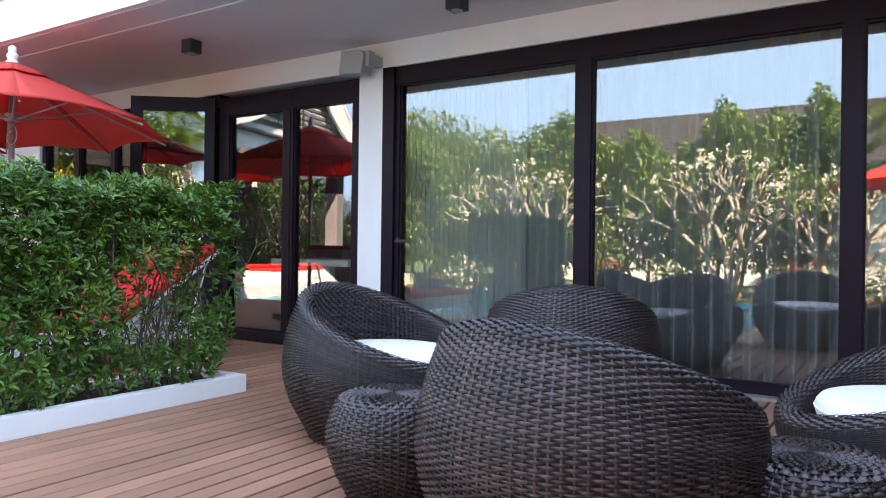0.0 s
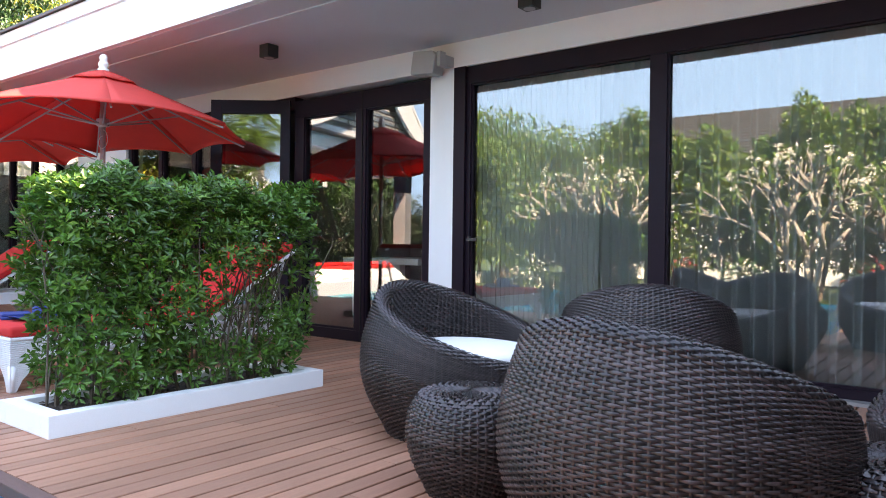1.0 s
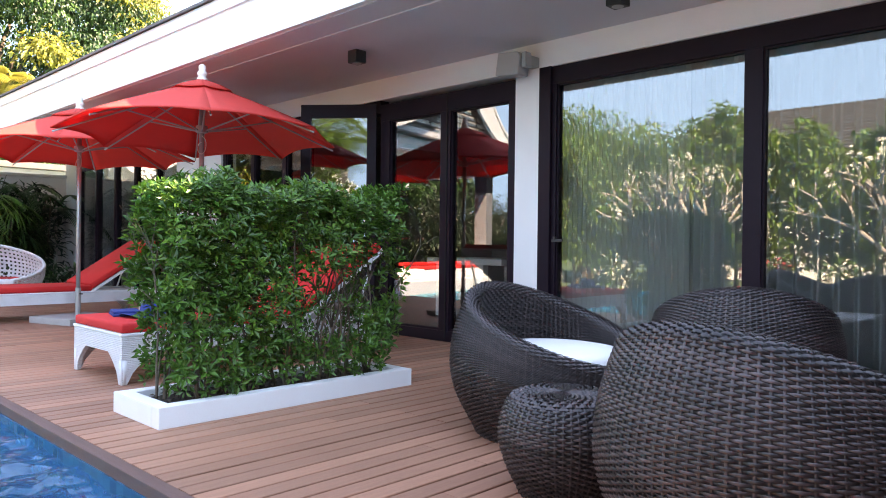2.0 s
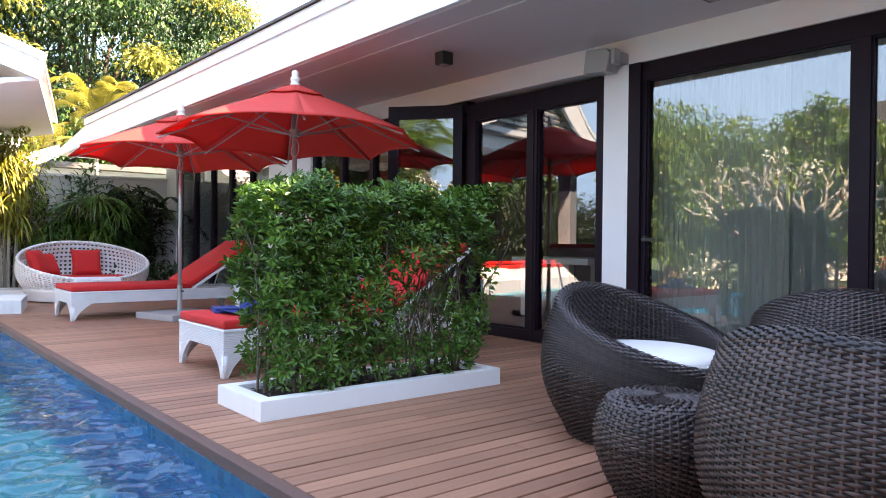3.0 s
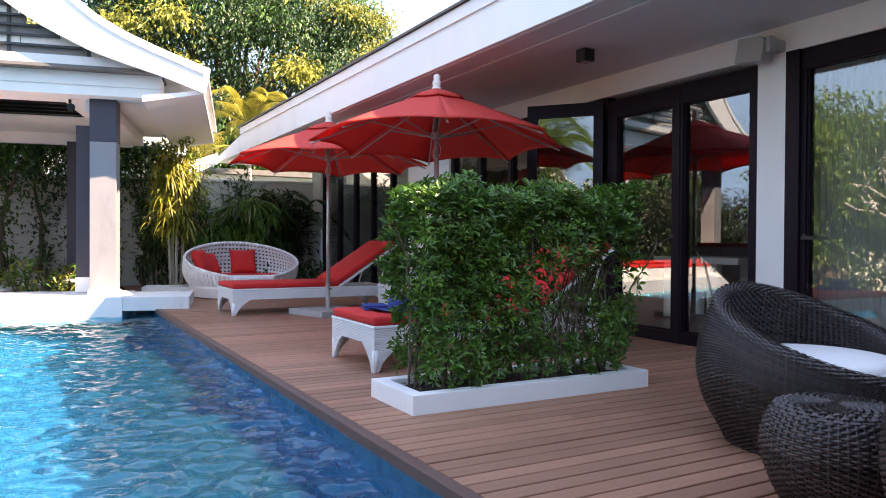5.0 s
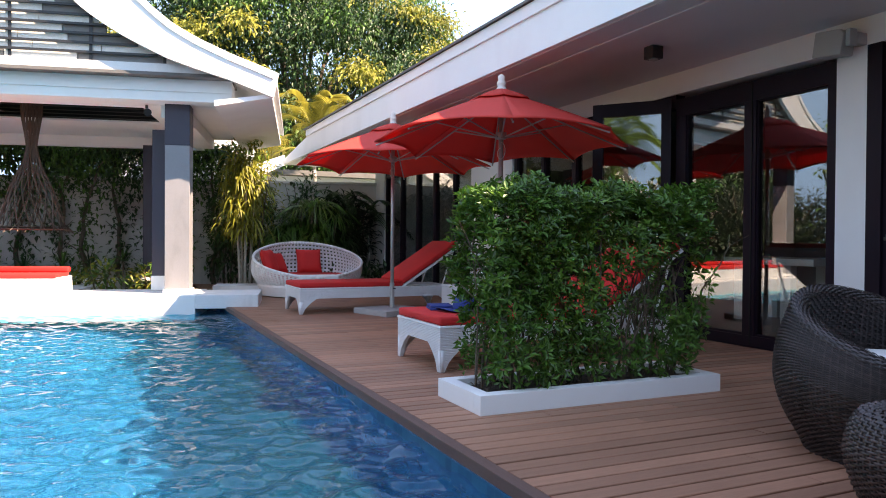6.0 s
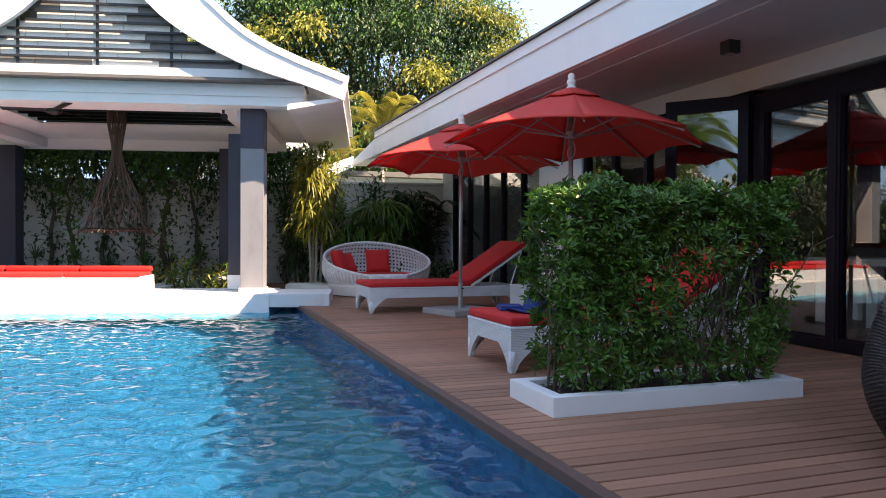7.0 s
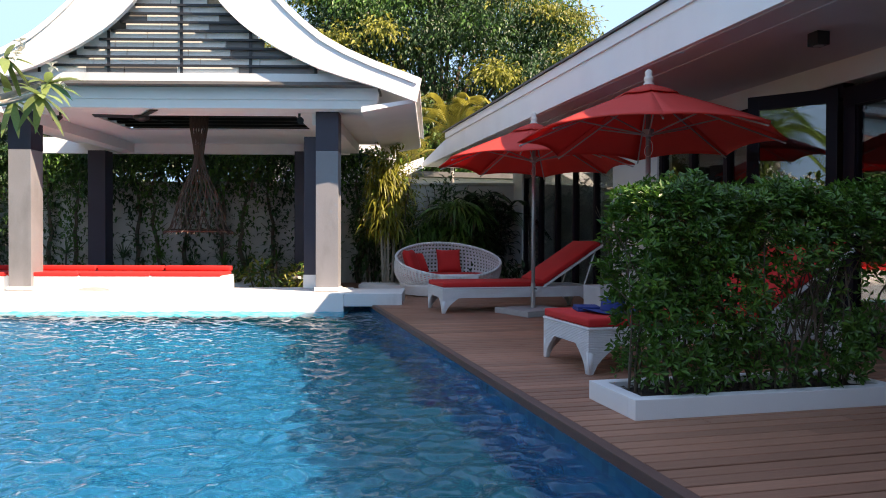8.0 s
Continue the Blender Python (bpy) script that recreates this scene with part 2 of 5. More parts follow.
def prism(bm, outline, axis, lo, hi):
    """An outline of (a, b) pulled along an axis: x takes (y, z), y takes (x, z), z takes (x, y)."""
    def at(p, d):
        return {"x": (d, p[0], p[1]), "y": (p[0], d, p[1]), "z": (p[0], p[1], d)}[axis]
    low, high = [bm.verts.new(at(p, lo)) for p in outline], [bm.verts.new(at(p, hi)) for p in outline]
    n = len(outline)
    bm.faces.new(low[::-1])
    bm.faces.new(high)
    for k in range(n):
        bm.faces.new((low[k], low[(k + 1) % n], high[(k + 1) % n], high[k]))
    bmesh.ops.recalc_face_normals(bm, faces=bm.faces)


def leaf_mesh(pos, way, up, length, width, fold=0.25, bend=0.25):
    """Folded leaves, four triangles each. Arrays of places, ways and up directions."""
    pos, way, up = np.asarray(pos, float), np.asarray(way, float), np.asarray(up, float)
    n = len(pos)
    length, width = np.broadcast_to(length, n)[:, None], np.broadcast_to(width, n)[:, None]
    way = way / (np.linalg.norm(way, axis=1, keepdims=True) + 1e-9)
    side = np.cross(way, up)
    side /= np.linalg.norm(side, axis=1, keepdims=True) + 1e-9
    up = np.cross(side, way)
    mid = pos + way * length * 0.5 - up * length * 0.02
    tip = pos + way * length - up * length * bend
    left = pos + way * length * 0.48 + side * width * 0.5 + up * width * fold
    right = pos + way * length * 0.48 - side * width * 0.5 + up * width * fold
    verts = np.stack([pos, left, mid, right, tip], 1).reshape(-1, 3)
    base = (np.arange(n) * 5)[:, None]
    faces = np.concatenate([base + np.array([[0, 2, 1]]), base + np.array([[0, 3, 2]]), base + np.array([[1, 2, 4]]), base + np.array([[2, 3, 4]])], 0)
    return verts, faces


def unit(n, gen=rng):
    v = gen.normal(size=(n, 3))
    return v / np.linalg.norm(v, axis=1, keepdims=True)

# ---- setting: ground, deck, pool ----
PX0, PX1, PY0, PY1 = -13.2, -1.7, -4.5, 1.335   # the pool's sides
WATER_Z = -0.10
bm = bmesh.new()
# the ground is one sheet with the pool's hole in it
for x0, x1, y0, y1 in ((-400, PX0, -400, 400), (PX1, 400, -400, 400), (PX0, PX1, -400, PY0), (PX0, PX1, PY1, 400)):
    vs = [bm.verts.new(p) for p in ((x0, y0, -0.16), (x1, y0, -0.16), (x1, y1, -0.16), (x0, y1, -0.16))]
    bm.faces.new(vs)
bmesh.ops.remove_doubles(bm, verts=bm.verts, dist=0.001)
tagged(part("ground", bm, GROUND), "green lawn and planting beds round the pool house", "ground", kind="structure")

basin = thing("pool_basin", label="blue mosaic-tiled swimming pool basin beside the deck", category="pool", kind="structure")
D = -1.1
part("pool_floor", boxes(((PX0, PY0, D - 0.1), (PX1, PY1, D))), TILE, basin)
part("pool_wall", boxes(((PX0, PY1 - 0.02, D), (PX1, PY1, -0.05))), TILE, basin)
part("pool_wall", boxes(((PX0, PY0, D), (PX1, PY0 + 0.02, -0.05))), TILE, basin)
part("pool_wall", boxes(((PX1 - 0.02, PY0 + 0.02, D), (PX1, PY1 - 0.02, -0.05))), TILE, basin)
part("pool_wall", boxes(((PX0, PY0 + 0.02, D), (PX0 + 0.02, PY1 - 0.02, -0.05))), TILE, basin)

nx, ny = 820, 420
gx, gy = np.meshgrid(np.linspace(PX0 + 0.021, PX1 - 0.021, nx), np.linspace(PY0 + 0.021, PY1 - 0.021, ny), indexing="ij")
gz = np.zeros_like(gx)
gen = np.random.default_rng(3)
for k in range(60):
    a = gen.normal(0.1, 0.8)
    wl = 0.10 * (5 ** gen.random())
    gz += 0.0052 * wl * np.sin(2 * np.pi * (gx * math.cos(a) + gy * math.sin(a)) / wl + gen.uniform(0, 6.28))
idx = np.arange(nx * ny).reshape(nx, ny)
faces = np.stack([idx[:-1, :-1], idx[1:, :-1], idx[1:, 1:], idx[:-1, 1:]], -1).reshape(-1, 4)
water = grid_part("water", np.stack([gx, gy, gz + WATER_Z], -1).reshape(-1, 3), faces, WATER)
water.visible_shadow = False
tagged(water, "clear rippled blue swimming pool water", "water", kind="structure")

# ---- house ----
WY, WT = 5.2, 0.24          # facade's front plane, wall thickness
SOF, EAVE = 2.72, 3.5       # soffit height, fascia's front
facade = thing("wall_south", label="white rendered house wall under a deep eave", category="wall", kind="structure")
for a, b, z0, z1 in ((-4.22, -3.96, 0, 2.5), (-10.8, -9.46, 0, 2.5), (-15.6, -15.0, 0, 2.5), (3.0, 6.0, 0, 2.5)):
    part("wall_panel", boxes(((a, WY, z0), (b, WY + WT, z1))), WHITE, facade)
part("wall_panel", boxes(((-15.6, WY, 2.5), (6.0, WY + WT, SOF + 0.25))), WHITE, facade)


def glazed(name, x0, x1, z1, panes, stile, head, sill, label, inset=0.03):
    """A dark-framed glazed opening from x0 to x1; panes: bounds of the glass."""
    w = thing(name, (0, WY + inset, 0), label=label, category="window", kind="structure")
    d0, d1 = 0.0, 0.12
    part("head_frame", boxes(((x0, d0, head), (x1, d1, z1))), FRAME, w)
    part("sill_frame", boxes(((x0, d0, 0.0), (x1, d1, sill))), FRAME, w)
    edges = [x0] + [v for p in panes for v in p] + [x1]
    for a, b in zip(edges[::2], edges[1::2]):
        part("frame_post", boxes(((a, d0 + 0.004, sill), (b, d1 - 0.004, head))), FRAME, w)
    for a, b in panes:
        g = part("pane", boxes(((a, 0.05, sill), (b, 0.058, head))), GLASS, w)
        g.visible_shadow = False
        # slim bead that holds the pane
        bead = boxes(((a, 0.022, sill), (a + 0.014, 0.046, head)), ((b - 0.014, 0.022, sill), (b, 0.046, head)),
                     ((a + 0.014, 0.022, head - 0.014), (b - 0.014, 0.046, head)), ((a + 0.014, 0.022, sill), (b - 0.014, 0.046, sill + 0.02)))
        part("bead", bead, FRAME, w)
    return w


win = glazed("window_1", -3.96, 3.0, 2.5, [(-3.80, -2.19), (-2.07, -0.45), (-0.34, 1.28), (1.39, 2.9)], 0.1, 2.35, 0.08,
             "large dark-framed sliding glass windows with drawn curtains")
part("track", boxes(((-3.96, -0.10, 0.0), (3.0, -0.004, 0.022))), ALU, win, "pale metal floor track")
part("frame_post", boxes(((-3.96, -0.03, 0.0), (-3.84, -0.002, 2.5))), FRAME, win)
part("pull_handle", boxes(((-3.80, -0.03, 1.0), (-3.775, -0.002, 1.03)), ((-3.80, -0.05, 0.985), (-3.69, -0.03, 1.01))), BLACK, win, bevel=0.003)
door = glazed("door_1", -6.09, -4.22, 2.45, [(-5.95, -5.19), (-5.055, -4.325)], 0.1, 2.27, 0.10,
              "dark-framed folding glass doors reflecting the pool terrace")
part("seam", boxes(((-5.105, -0.006, 0.02), (-5.09, 0.002, 2.44))), DARK_VOID, door)
part("lock", boxes(((-5.93, -0.012, 1.02), (-5.89, -0.001, 1.07))), LAMP_WHITE, door, "small white lock plate")
far = glazed("window_2", -9.46, -7.46, 2.5, [(-9.38, -8.72), (-8.64, -7.98), (-7.90, -7.54)], 0.08, 2.30, 0.08, "dark-framed glazed doors further along the house")
end = glazed("window_3", -15.0, -10.8, 2.5, [(-14.94, -14.12), (-14.06, -13.26), (-13.20, -12.43), (-12.37, -11.58), (-11.52, -10.86)], 0.08, 2.30, 0.08,
             "dark-framed glazing reflecting the garden plants")

# the folded-out door leaf beside the opening
leaf = thing("door_2", (-6.10, WY - 0.02, 0), 218.0, "dark-framed glass door leaf standing folded open", "door", kind="structure")
L = 0.83
for nm, lo, hi in (("stile", (0, -0.025, 0.02), (0.10, 0.025, 2.45)), ("stile", (L - 0.11, -0.025, 0.02), (L, 0.025, 2.45)),
                   ("rail", (0.10, -0.022, 2.31), (L - 0.11, 0.022, 2.45)), ("rail", (0.10, -0.022, 0.02), (L - 0.11, 0.022, 0.14))):
    part(nm, boxes((lo, hi)), FRAME, leaf)
g = part("pane", boxes(((0.10, -0.005, 0.14), (L - 0.11, 0.003, 2.31))), GLASS, leaf)
g.visible_shadow = False
part("head_frame", boxes(((-7.46, WY + 0.03, 2.36), (-6.09, WY + 0.15, 2.5))), FRAME, None)["kind"] = "structure"

# roof, fascia and soffit
roof = thing("house_roof", label="white fascia and soffit of a long low roof with grey tiles", category="roof", kind="structure")
bm = bmesh.new()
prism(bm, [(-17.4, 2.735), (7.0, 2.735), (7.0, 3.20), (-15.0, 3.20), (-15.0, 3.10), (-17.4, 2.84)], "y", EAVE, EAVE + 0.06)
part("fascia", bm, WHITE, roof, bevel=0.004)
part("fascia_lip", boxes(((-15.02, EAVE - 0.025, 3.10), (7.0, EAVE - 0.002, 3.225))), WHITE, roof)
part("eave_band", boxes(((-17.3, EAVE + 0.06, SOF + 0.01), (7.0, EAVE + 0.34, SOF + 0.12))), SOFFIT, roof)
bm = bmesh.new()
prism(bm, [(EAVE - 0.06, 3.228), (EAVE - 0.06, 3.255), (8.6, 5.05), (8.6, 4.98)], "x", -15.1, 7.0)
part("roof_slope", bm, TILE_ROOF, roof, "grey roof tiles")
bm = bmesh.new()
prism(bm, [(8.6, 4.98), (8.6, 5.05), (13.6, 3.2), (13.6, 3.1)], "x", -15.1, 7.0)
part("roof_slope", bm, TILE_ROOF, roof, "grey roof tiles")
soffit = part("soffit", boxes(((-17.3, EAVE + 0.34, SOF), (7.0, WY, SOF + 0.1))), SOFFIT, None)
tagged(soffit, "plain pale painted soffit under the eave", "ceiling", kind="structure")
part("gable_wall", boxes(((-15.6, WY + WT, -0.1), (-15.35, 12.0, 3.3))), WHITE, facade)
part("gable_wall", boxes(((5.8, WY + WT, -0.1), (6.0, 12.0, 3.3))), WHITE, facade)
room = thing("interior", label="dim interior of the house behind the glass", category="room", kind="structure")
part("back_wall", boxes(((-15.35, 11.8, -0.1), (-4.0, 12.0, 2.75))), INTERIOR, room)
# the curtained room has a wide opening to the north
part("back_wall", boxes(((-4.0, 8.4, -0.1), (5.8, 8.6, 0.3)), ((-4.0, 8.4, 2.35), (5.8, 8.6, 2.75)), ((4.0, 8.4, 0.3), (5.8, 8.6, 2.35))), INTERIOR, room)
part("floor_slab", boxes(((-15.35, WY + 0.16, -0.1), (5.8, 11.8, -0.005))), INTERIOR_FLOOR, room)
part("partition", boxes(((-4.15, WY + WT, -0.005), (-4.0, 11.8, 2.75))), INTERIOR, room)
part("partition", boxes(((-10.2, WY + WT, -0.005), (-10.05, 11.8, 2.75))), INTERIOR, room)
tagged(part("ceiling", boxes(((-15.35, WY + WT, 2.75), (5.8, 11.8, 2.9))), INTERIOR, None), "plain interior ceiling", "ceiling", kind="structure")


def curtain(x0, x1, y, folds, depth, mat, label, name="curtain"):
    n = int(folds * 10)
    u = np.linspace(0, 1, n)
    gen = np.random.default_rng(int(folds * 7 + abs(x0) * 10))
    ph = np.cumsum(gen.uniform(0.75, 1.25, n)) / n * folds * 2 * np.pi
    zz = np.linspace(0.03, 2.42, 9)
    verts = []
    for z in zz:
        k = 0.6 + 0.5 * (1 - (z / 2.42)) 
        verts += [(x0 + (x1 - x0) * t + 0.004 * math.sin(p * 2), y + depth * k * math.sin(p + 0.25 * math.sin(3 * z + p * 0.13)), z + (0.012 * math.sin(p * 0.5) if z < 0.1 else 0)) for t, p in zip(u, ph)]
    i = np.arange(9 * n).reshape(9, n)
    f = np.stack([i[:-1, :-1], i[:-1, 1:], i[1:, 1:], i[1:, :-1]], -1).reshape(-1, 4)
    c = grid_part(name, verts, f, mat)
    so = c.modifiers.new("thickness", "SOLIDIFY")
    so.thickness = 0.003
    return tagged(c, label, "curtain", "window curtains")


curtain(-3.92, -2.72, WY + 0.30, 24, 0.016, SHEER, "pale sheer curtain drawn behind the window")
curtain(-2.74, -2.1, WY + 0.33, 8, 0.025, CURTAIN, "grey pleated curtain drawn behind the window")
curtain(-2.12, -0.42, WY + 0.32, 13, 0.07, CURTAIN, "grey pleated curtain drawn behind the window")
curtain(-0.40, 1.4, WY + 0.32, 14, 0.07, CURTAIN, "grey pleated curtain drawn behind the window")
curtain(1.4, 2.95, WY + 0.32, 12, 0.07, CURTAIN, "grey pleated curtain drawn behind the window")


def box_lamp(x, y):
    t = thing("ceiling_lamp", (x, y, SOF), label="small dark cube downlight fixed under the soffit", category="lamp", group="soffit downlights")
    part("housing", boxes(((-0.06, -0.06, -0.115), (0.06, 0.06, -0.002))), BLACK, t, bevel=0.004)
    bm = bmesh.new()
    lathe(bm, [(0.042, -0.119), (0.042, -0.1155)], 16)
    part("lens", bm, SPEAKER, t)


box_lamp(-5.36, 4.30)
box_lamp(-2.78, 4.50)
sp = thing("loudspeaker", (-4.06, WY, 2.53), 0, "grey wall-mounted outdoor loudspeaker tilted down", "loudspeaker")
bm = bmesh.new()
prism(bm, [(-0.22, -0.09), (0.03, -0.11), (0.06, 0.05), (0.02, 0.09), (-0.19, 0.11)], "y", -0.22, -0.07)
part("cabinet", bm, SPEAKER, sp, bevel=0.012)
part("bracket", boxes(((0.06, -0.20, -0.05), (0.10, -0.12, 0.08)), ((0.02, -0.12, -0.03), (0.10, -0.002, 0.06))), SPEAKER, sp, bevel=0.006)

# table inside
tb = thing("dining_table", (-6.55, 7.4, 0), 0, "white-topped table standing inside behind the doors", "table")
part("tabletop", boxes(((-0.55, -0.45, 0.70), (0.75, 0.45, 0.78))), LAMP_WHITE, tb, bevel=0.006)
for lx, ly in ((0.30, -0.30), (0.30, 0.30), (-0.40, -0.30), (-0.40, 0.30)):
    part("leg", boxes(((lx - 0.07, ly - 0.05, 0.0), (lx + 0.07, ly + 0.05, 0.70))), LAMP_WHITE, tb)

# unseen dark wall added on the east to keep light off the chairs
tagged(part("shade_wall_east", boxes(((1.15, -3.5, -0.1), (1.35, 5.19, 2.69))), INTERIOR_FLOOR), "unseen dark wall added to shade the terrace chairs", "wall", kind="structure")

# ---- planter and hedge ----
planter = thing("planter", (-3.985, 2.585, 0), 0, "low white rendered planter box standing on the deck", "planter")
W2, L2, H2, T2 = 0.285, 0.872, 0.112, 0.085
part("long_side", boxes(((W2 - T2, -L2, 0), (W2, L2, H2))), WHITE, planter, bevel=0.004)
part("long_side", boxes(((-W2, -L2, 0), (-W2 + T2, L2, H2))), WHITE, planter, bevel=0.004)
part("short_side", boxes(((-W2 + T2, -L2, 0), (W2 - T2, -L2 + T2, H2))), WHITE, planter, bevel=0.003)
part("short_side", boxes(((-W2 + T2, L2 - T2, 0), (W2 - T2, L2, H2))), WHITE, planter, bevel=0.003)
nx, ny = 12, 40
gx, gy = np.meshgrid(np.linspace(-W2 + T2, W2 - T2, nx), np.linspace(-L2 + T2, L2 - T2, ny), indexing="ij")
gz = 0.075 + rng.normal(0, 0.008, gx.shape)
idx = np.arange(nx * ny).reshape(nx, ny)
part_faces = np.stack([idx[:-1, :-1], idx[1:, :-1], idx[1:, 1:], idx[:-1, 1:]], -1).reshape(-1, 4)
grid_part("soil", np.stack([gx, gy, gz], -1).reshape(-1, 3), part_faces, SOIL, planter, "dark soil")


def hedge():
    h = thing("hedge", (-3.99, 2.565, 0.07), 0, "clipped dense green shrub hedge growing in the white planter", "hedge")
    gen = np.random.default_rng(11)
    bm = bmesh.new()
    for k in range(26):
        y = -0.80 + 1.58 * k / 25 + gen.normal(0, 0.03)
        a = Vector((gen.uniform(-0.12, 0.12), y * 0.92, 0))
        for _ in range(2):
            p = a.copy()
            way = Vector((gen.normal(0, 0.16), gen.normal(0, 0.18), 1)).normalized()
            r = gen.uniform(0.006, 0.011)
            for s in range(6):
                q = p + way * gen.uniform(0.13, 0.2)
                q.x = max(-0.2, min(0.2, q.x))
                if q.z > 1.12:
                    break
                rod(bm, p, q, r, r * 0.86, 5)
                if s > 0:
                    for _b in range(2):
                        w2 = (way + Vector((gen.normal(0, 0.7), gen.normal(0, 0.7), gen.normal(0.2, 0.3)))).normalized()
                        e = q + w2 * gen.uniform(0.08, 0.16)
                        rod(bm, q, e, r * 0.5, r * 0.3, 4)
                r *= 0.86
                p = q
                way = (way + Vector((gen.normal(0, 0.2), gen.normal(0, 0.2), 0.15))).normalized()
    part("stem", bm, BARK, h, "thin brown stems")["kind"] = "stuff"

    def keep(p):
        """How thickly the leaves stand at a place: open low down and where the lounger shows through."""
        y, z = p[:, 1], p[:, 2]
        d = np.clip((z - 0.06) / 0.24, 0, 1) * 0.78 + 0.20
        hole = np.exp(-np.maximum(((y - 0.48) / 0.40) ** 2, ((z - 0.60 - 0.35 * (y - 0.5)) / 0.25) ** 2) ** 2)
        low = np.exp(-((z - 0.36) / 0.06) ** 2) * (y < 0.5) * 0.6
        return np.clip(d - 0.91 * hole - low, 0.04, 1)

    def shell(n):
        p = np.stack([gen.uniform(-0.25, 0.25, n), gen.uniform(-0.85, 0.85, n), gen.uniform(0.05, 1.20, n)], 1)
        # nearer the clipped faces than the core
        face = gen.random(n)
        sx = np.where(gen.random(n) < 0.62, 1, -1)
        p[:, 0] = np.where(face < 0.66, sx * gen.uniform(0.15, 0.27, n), p[:, 0])
        p[:, 2] = np.where((face > 0.66) & (face < 0.84), gen.uniform(1.05, 1.20, n), p[:, 2])
        p[:, 1] = np.where(face > 0.90, np.sign(p[:, 1]) * gen.uniform(0.76, 0.87, n), p[:, 1])
        bump = 0.03 * np.sin(p[:, 1] * 11 + p[:, 2] * 7) + 0.03 * np.sin(p[:, 1] * 5.3 - p[:, 2] * 9 + 1)
        p[:, 0] += np.sign(p[:, 0]) * bump
        p[:, 2] += np.where(p[:, 2] > 1.0, 0.045 * np.sin(p[:, 1] * 9) + 0.03 * np.sin(p[:, 1] * 23 + 1), 0)
        # narrower towards the foot
        p[:, 1] *= 0.86 + 0.14 * np.clip(p[:, 2] / 0.6, 0, 1)
        p[:, 1] += 0.07 * np.clip(-p[:, 1] / 0.8, 0, 1)
        return p[gen.random(n) < keep(p)]

    def whorls(p, name, mat, size):
        out = np.stack([p[:, 0] * 3.2, p[:, 1] * 0.25, (p[:, 2] - 0.15) * 0.9 + 0.3], 1) + gen.normal(0, 0.35, p.shape)
        out /= np.linalg.norm(out, axis=1, keepdims=True)
        pos, way, up, ln = [], [], [], []
        side = np.cross(out, unit(len(p), gen))
        side /= np.linalg.norm(side, axis=1, keepdims=True)
        other = np.cross(out, side)
        for k in range(5):
            a = 2 * np.pi * k / 5 + gen.uniform(-0.4, 0.4, len(p))[:, None]
            w = side * np.cos(a) + other * np.sin(a) + out * gen.uniform(0.15, 0.9, len(p))[:, None]
            pos.append(p + w * 0.006)
            way.append(w)
            up.append(out)
            ln.append(size * gen.uniform(0.7, 1.25, len(p)))
        ln = np.concatenate(ln)
        v, f = leaf_mesh(np.concatenate(pos), np.concatenate(way), np.concatenate(up), ln, ln * 0.42, 0.2, 0.06)
        ob = grid_part(name, v, f, mat, h, smooth=False)
        ob["kind"] = "stuff"

    whorls(shell(4700), "leaves", LEAF_HEDGE, 0.052)
    top = shell(1500)
    top = top[top[:, 2] > 0.62 + gen.normal(0, 0.2, len(top))]
    whorls(top, "young_leaves", LEAF_NEW, 0.048)
    # dry leaves lie on the soil
    n = 120
    p = np.stack([gen.uniform(-0.2, 0.2, n), gen.uniform(-0.75, 0.75, n), np.full(n, 0.022)], 1)
    v, f = leaf_mesh(p, unit(n, gen) * (1, 1, 0.15), np.tile((0, 0, 1.0), (n, 1)), 0.045, 0.02)
    grid_part("fallen_leaves", v, f, BARK, h, smooth=False)["kind"] = "stuff"


hedge()


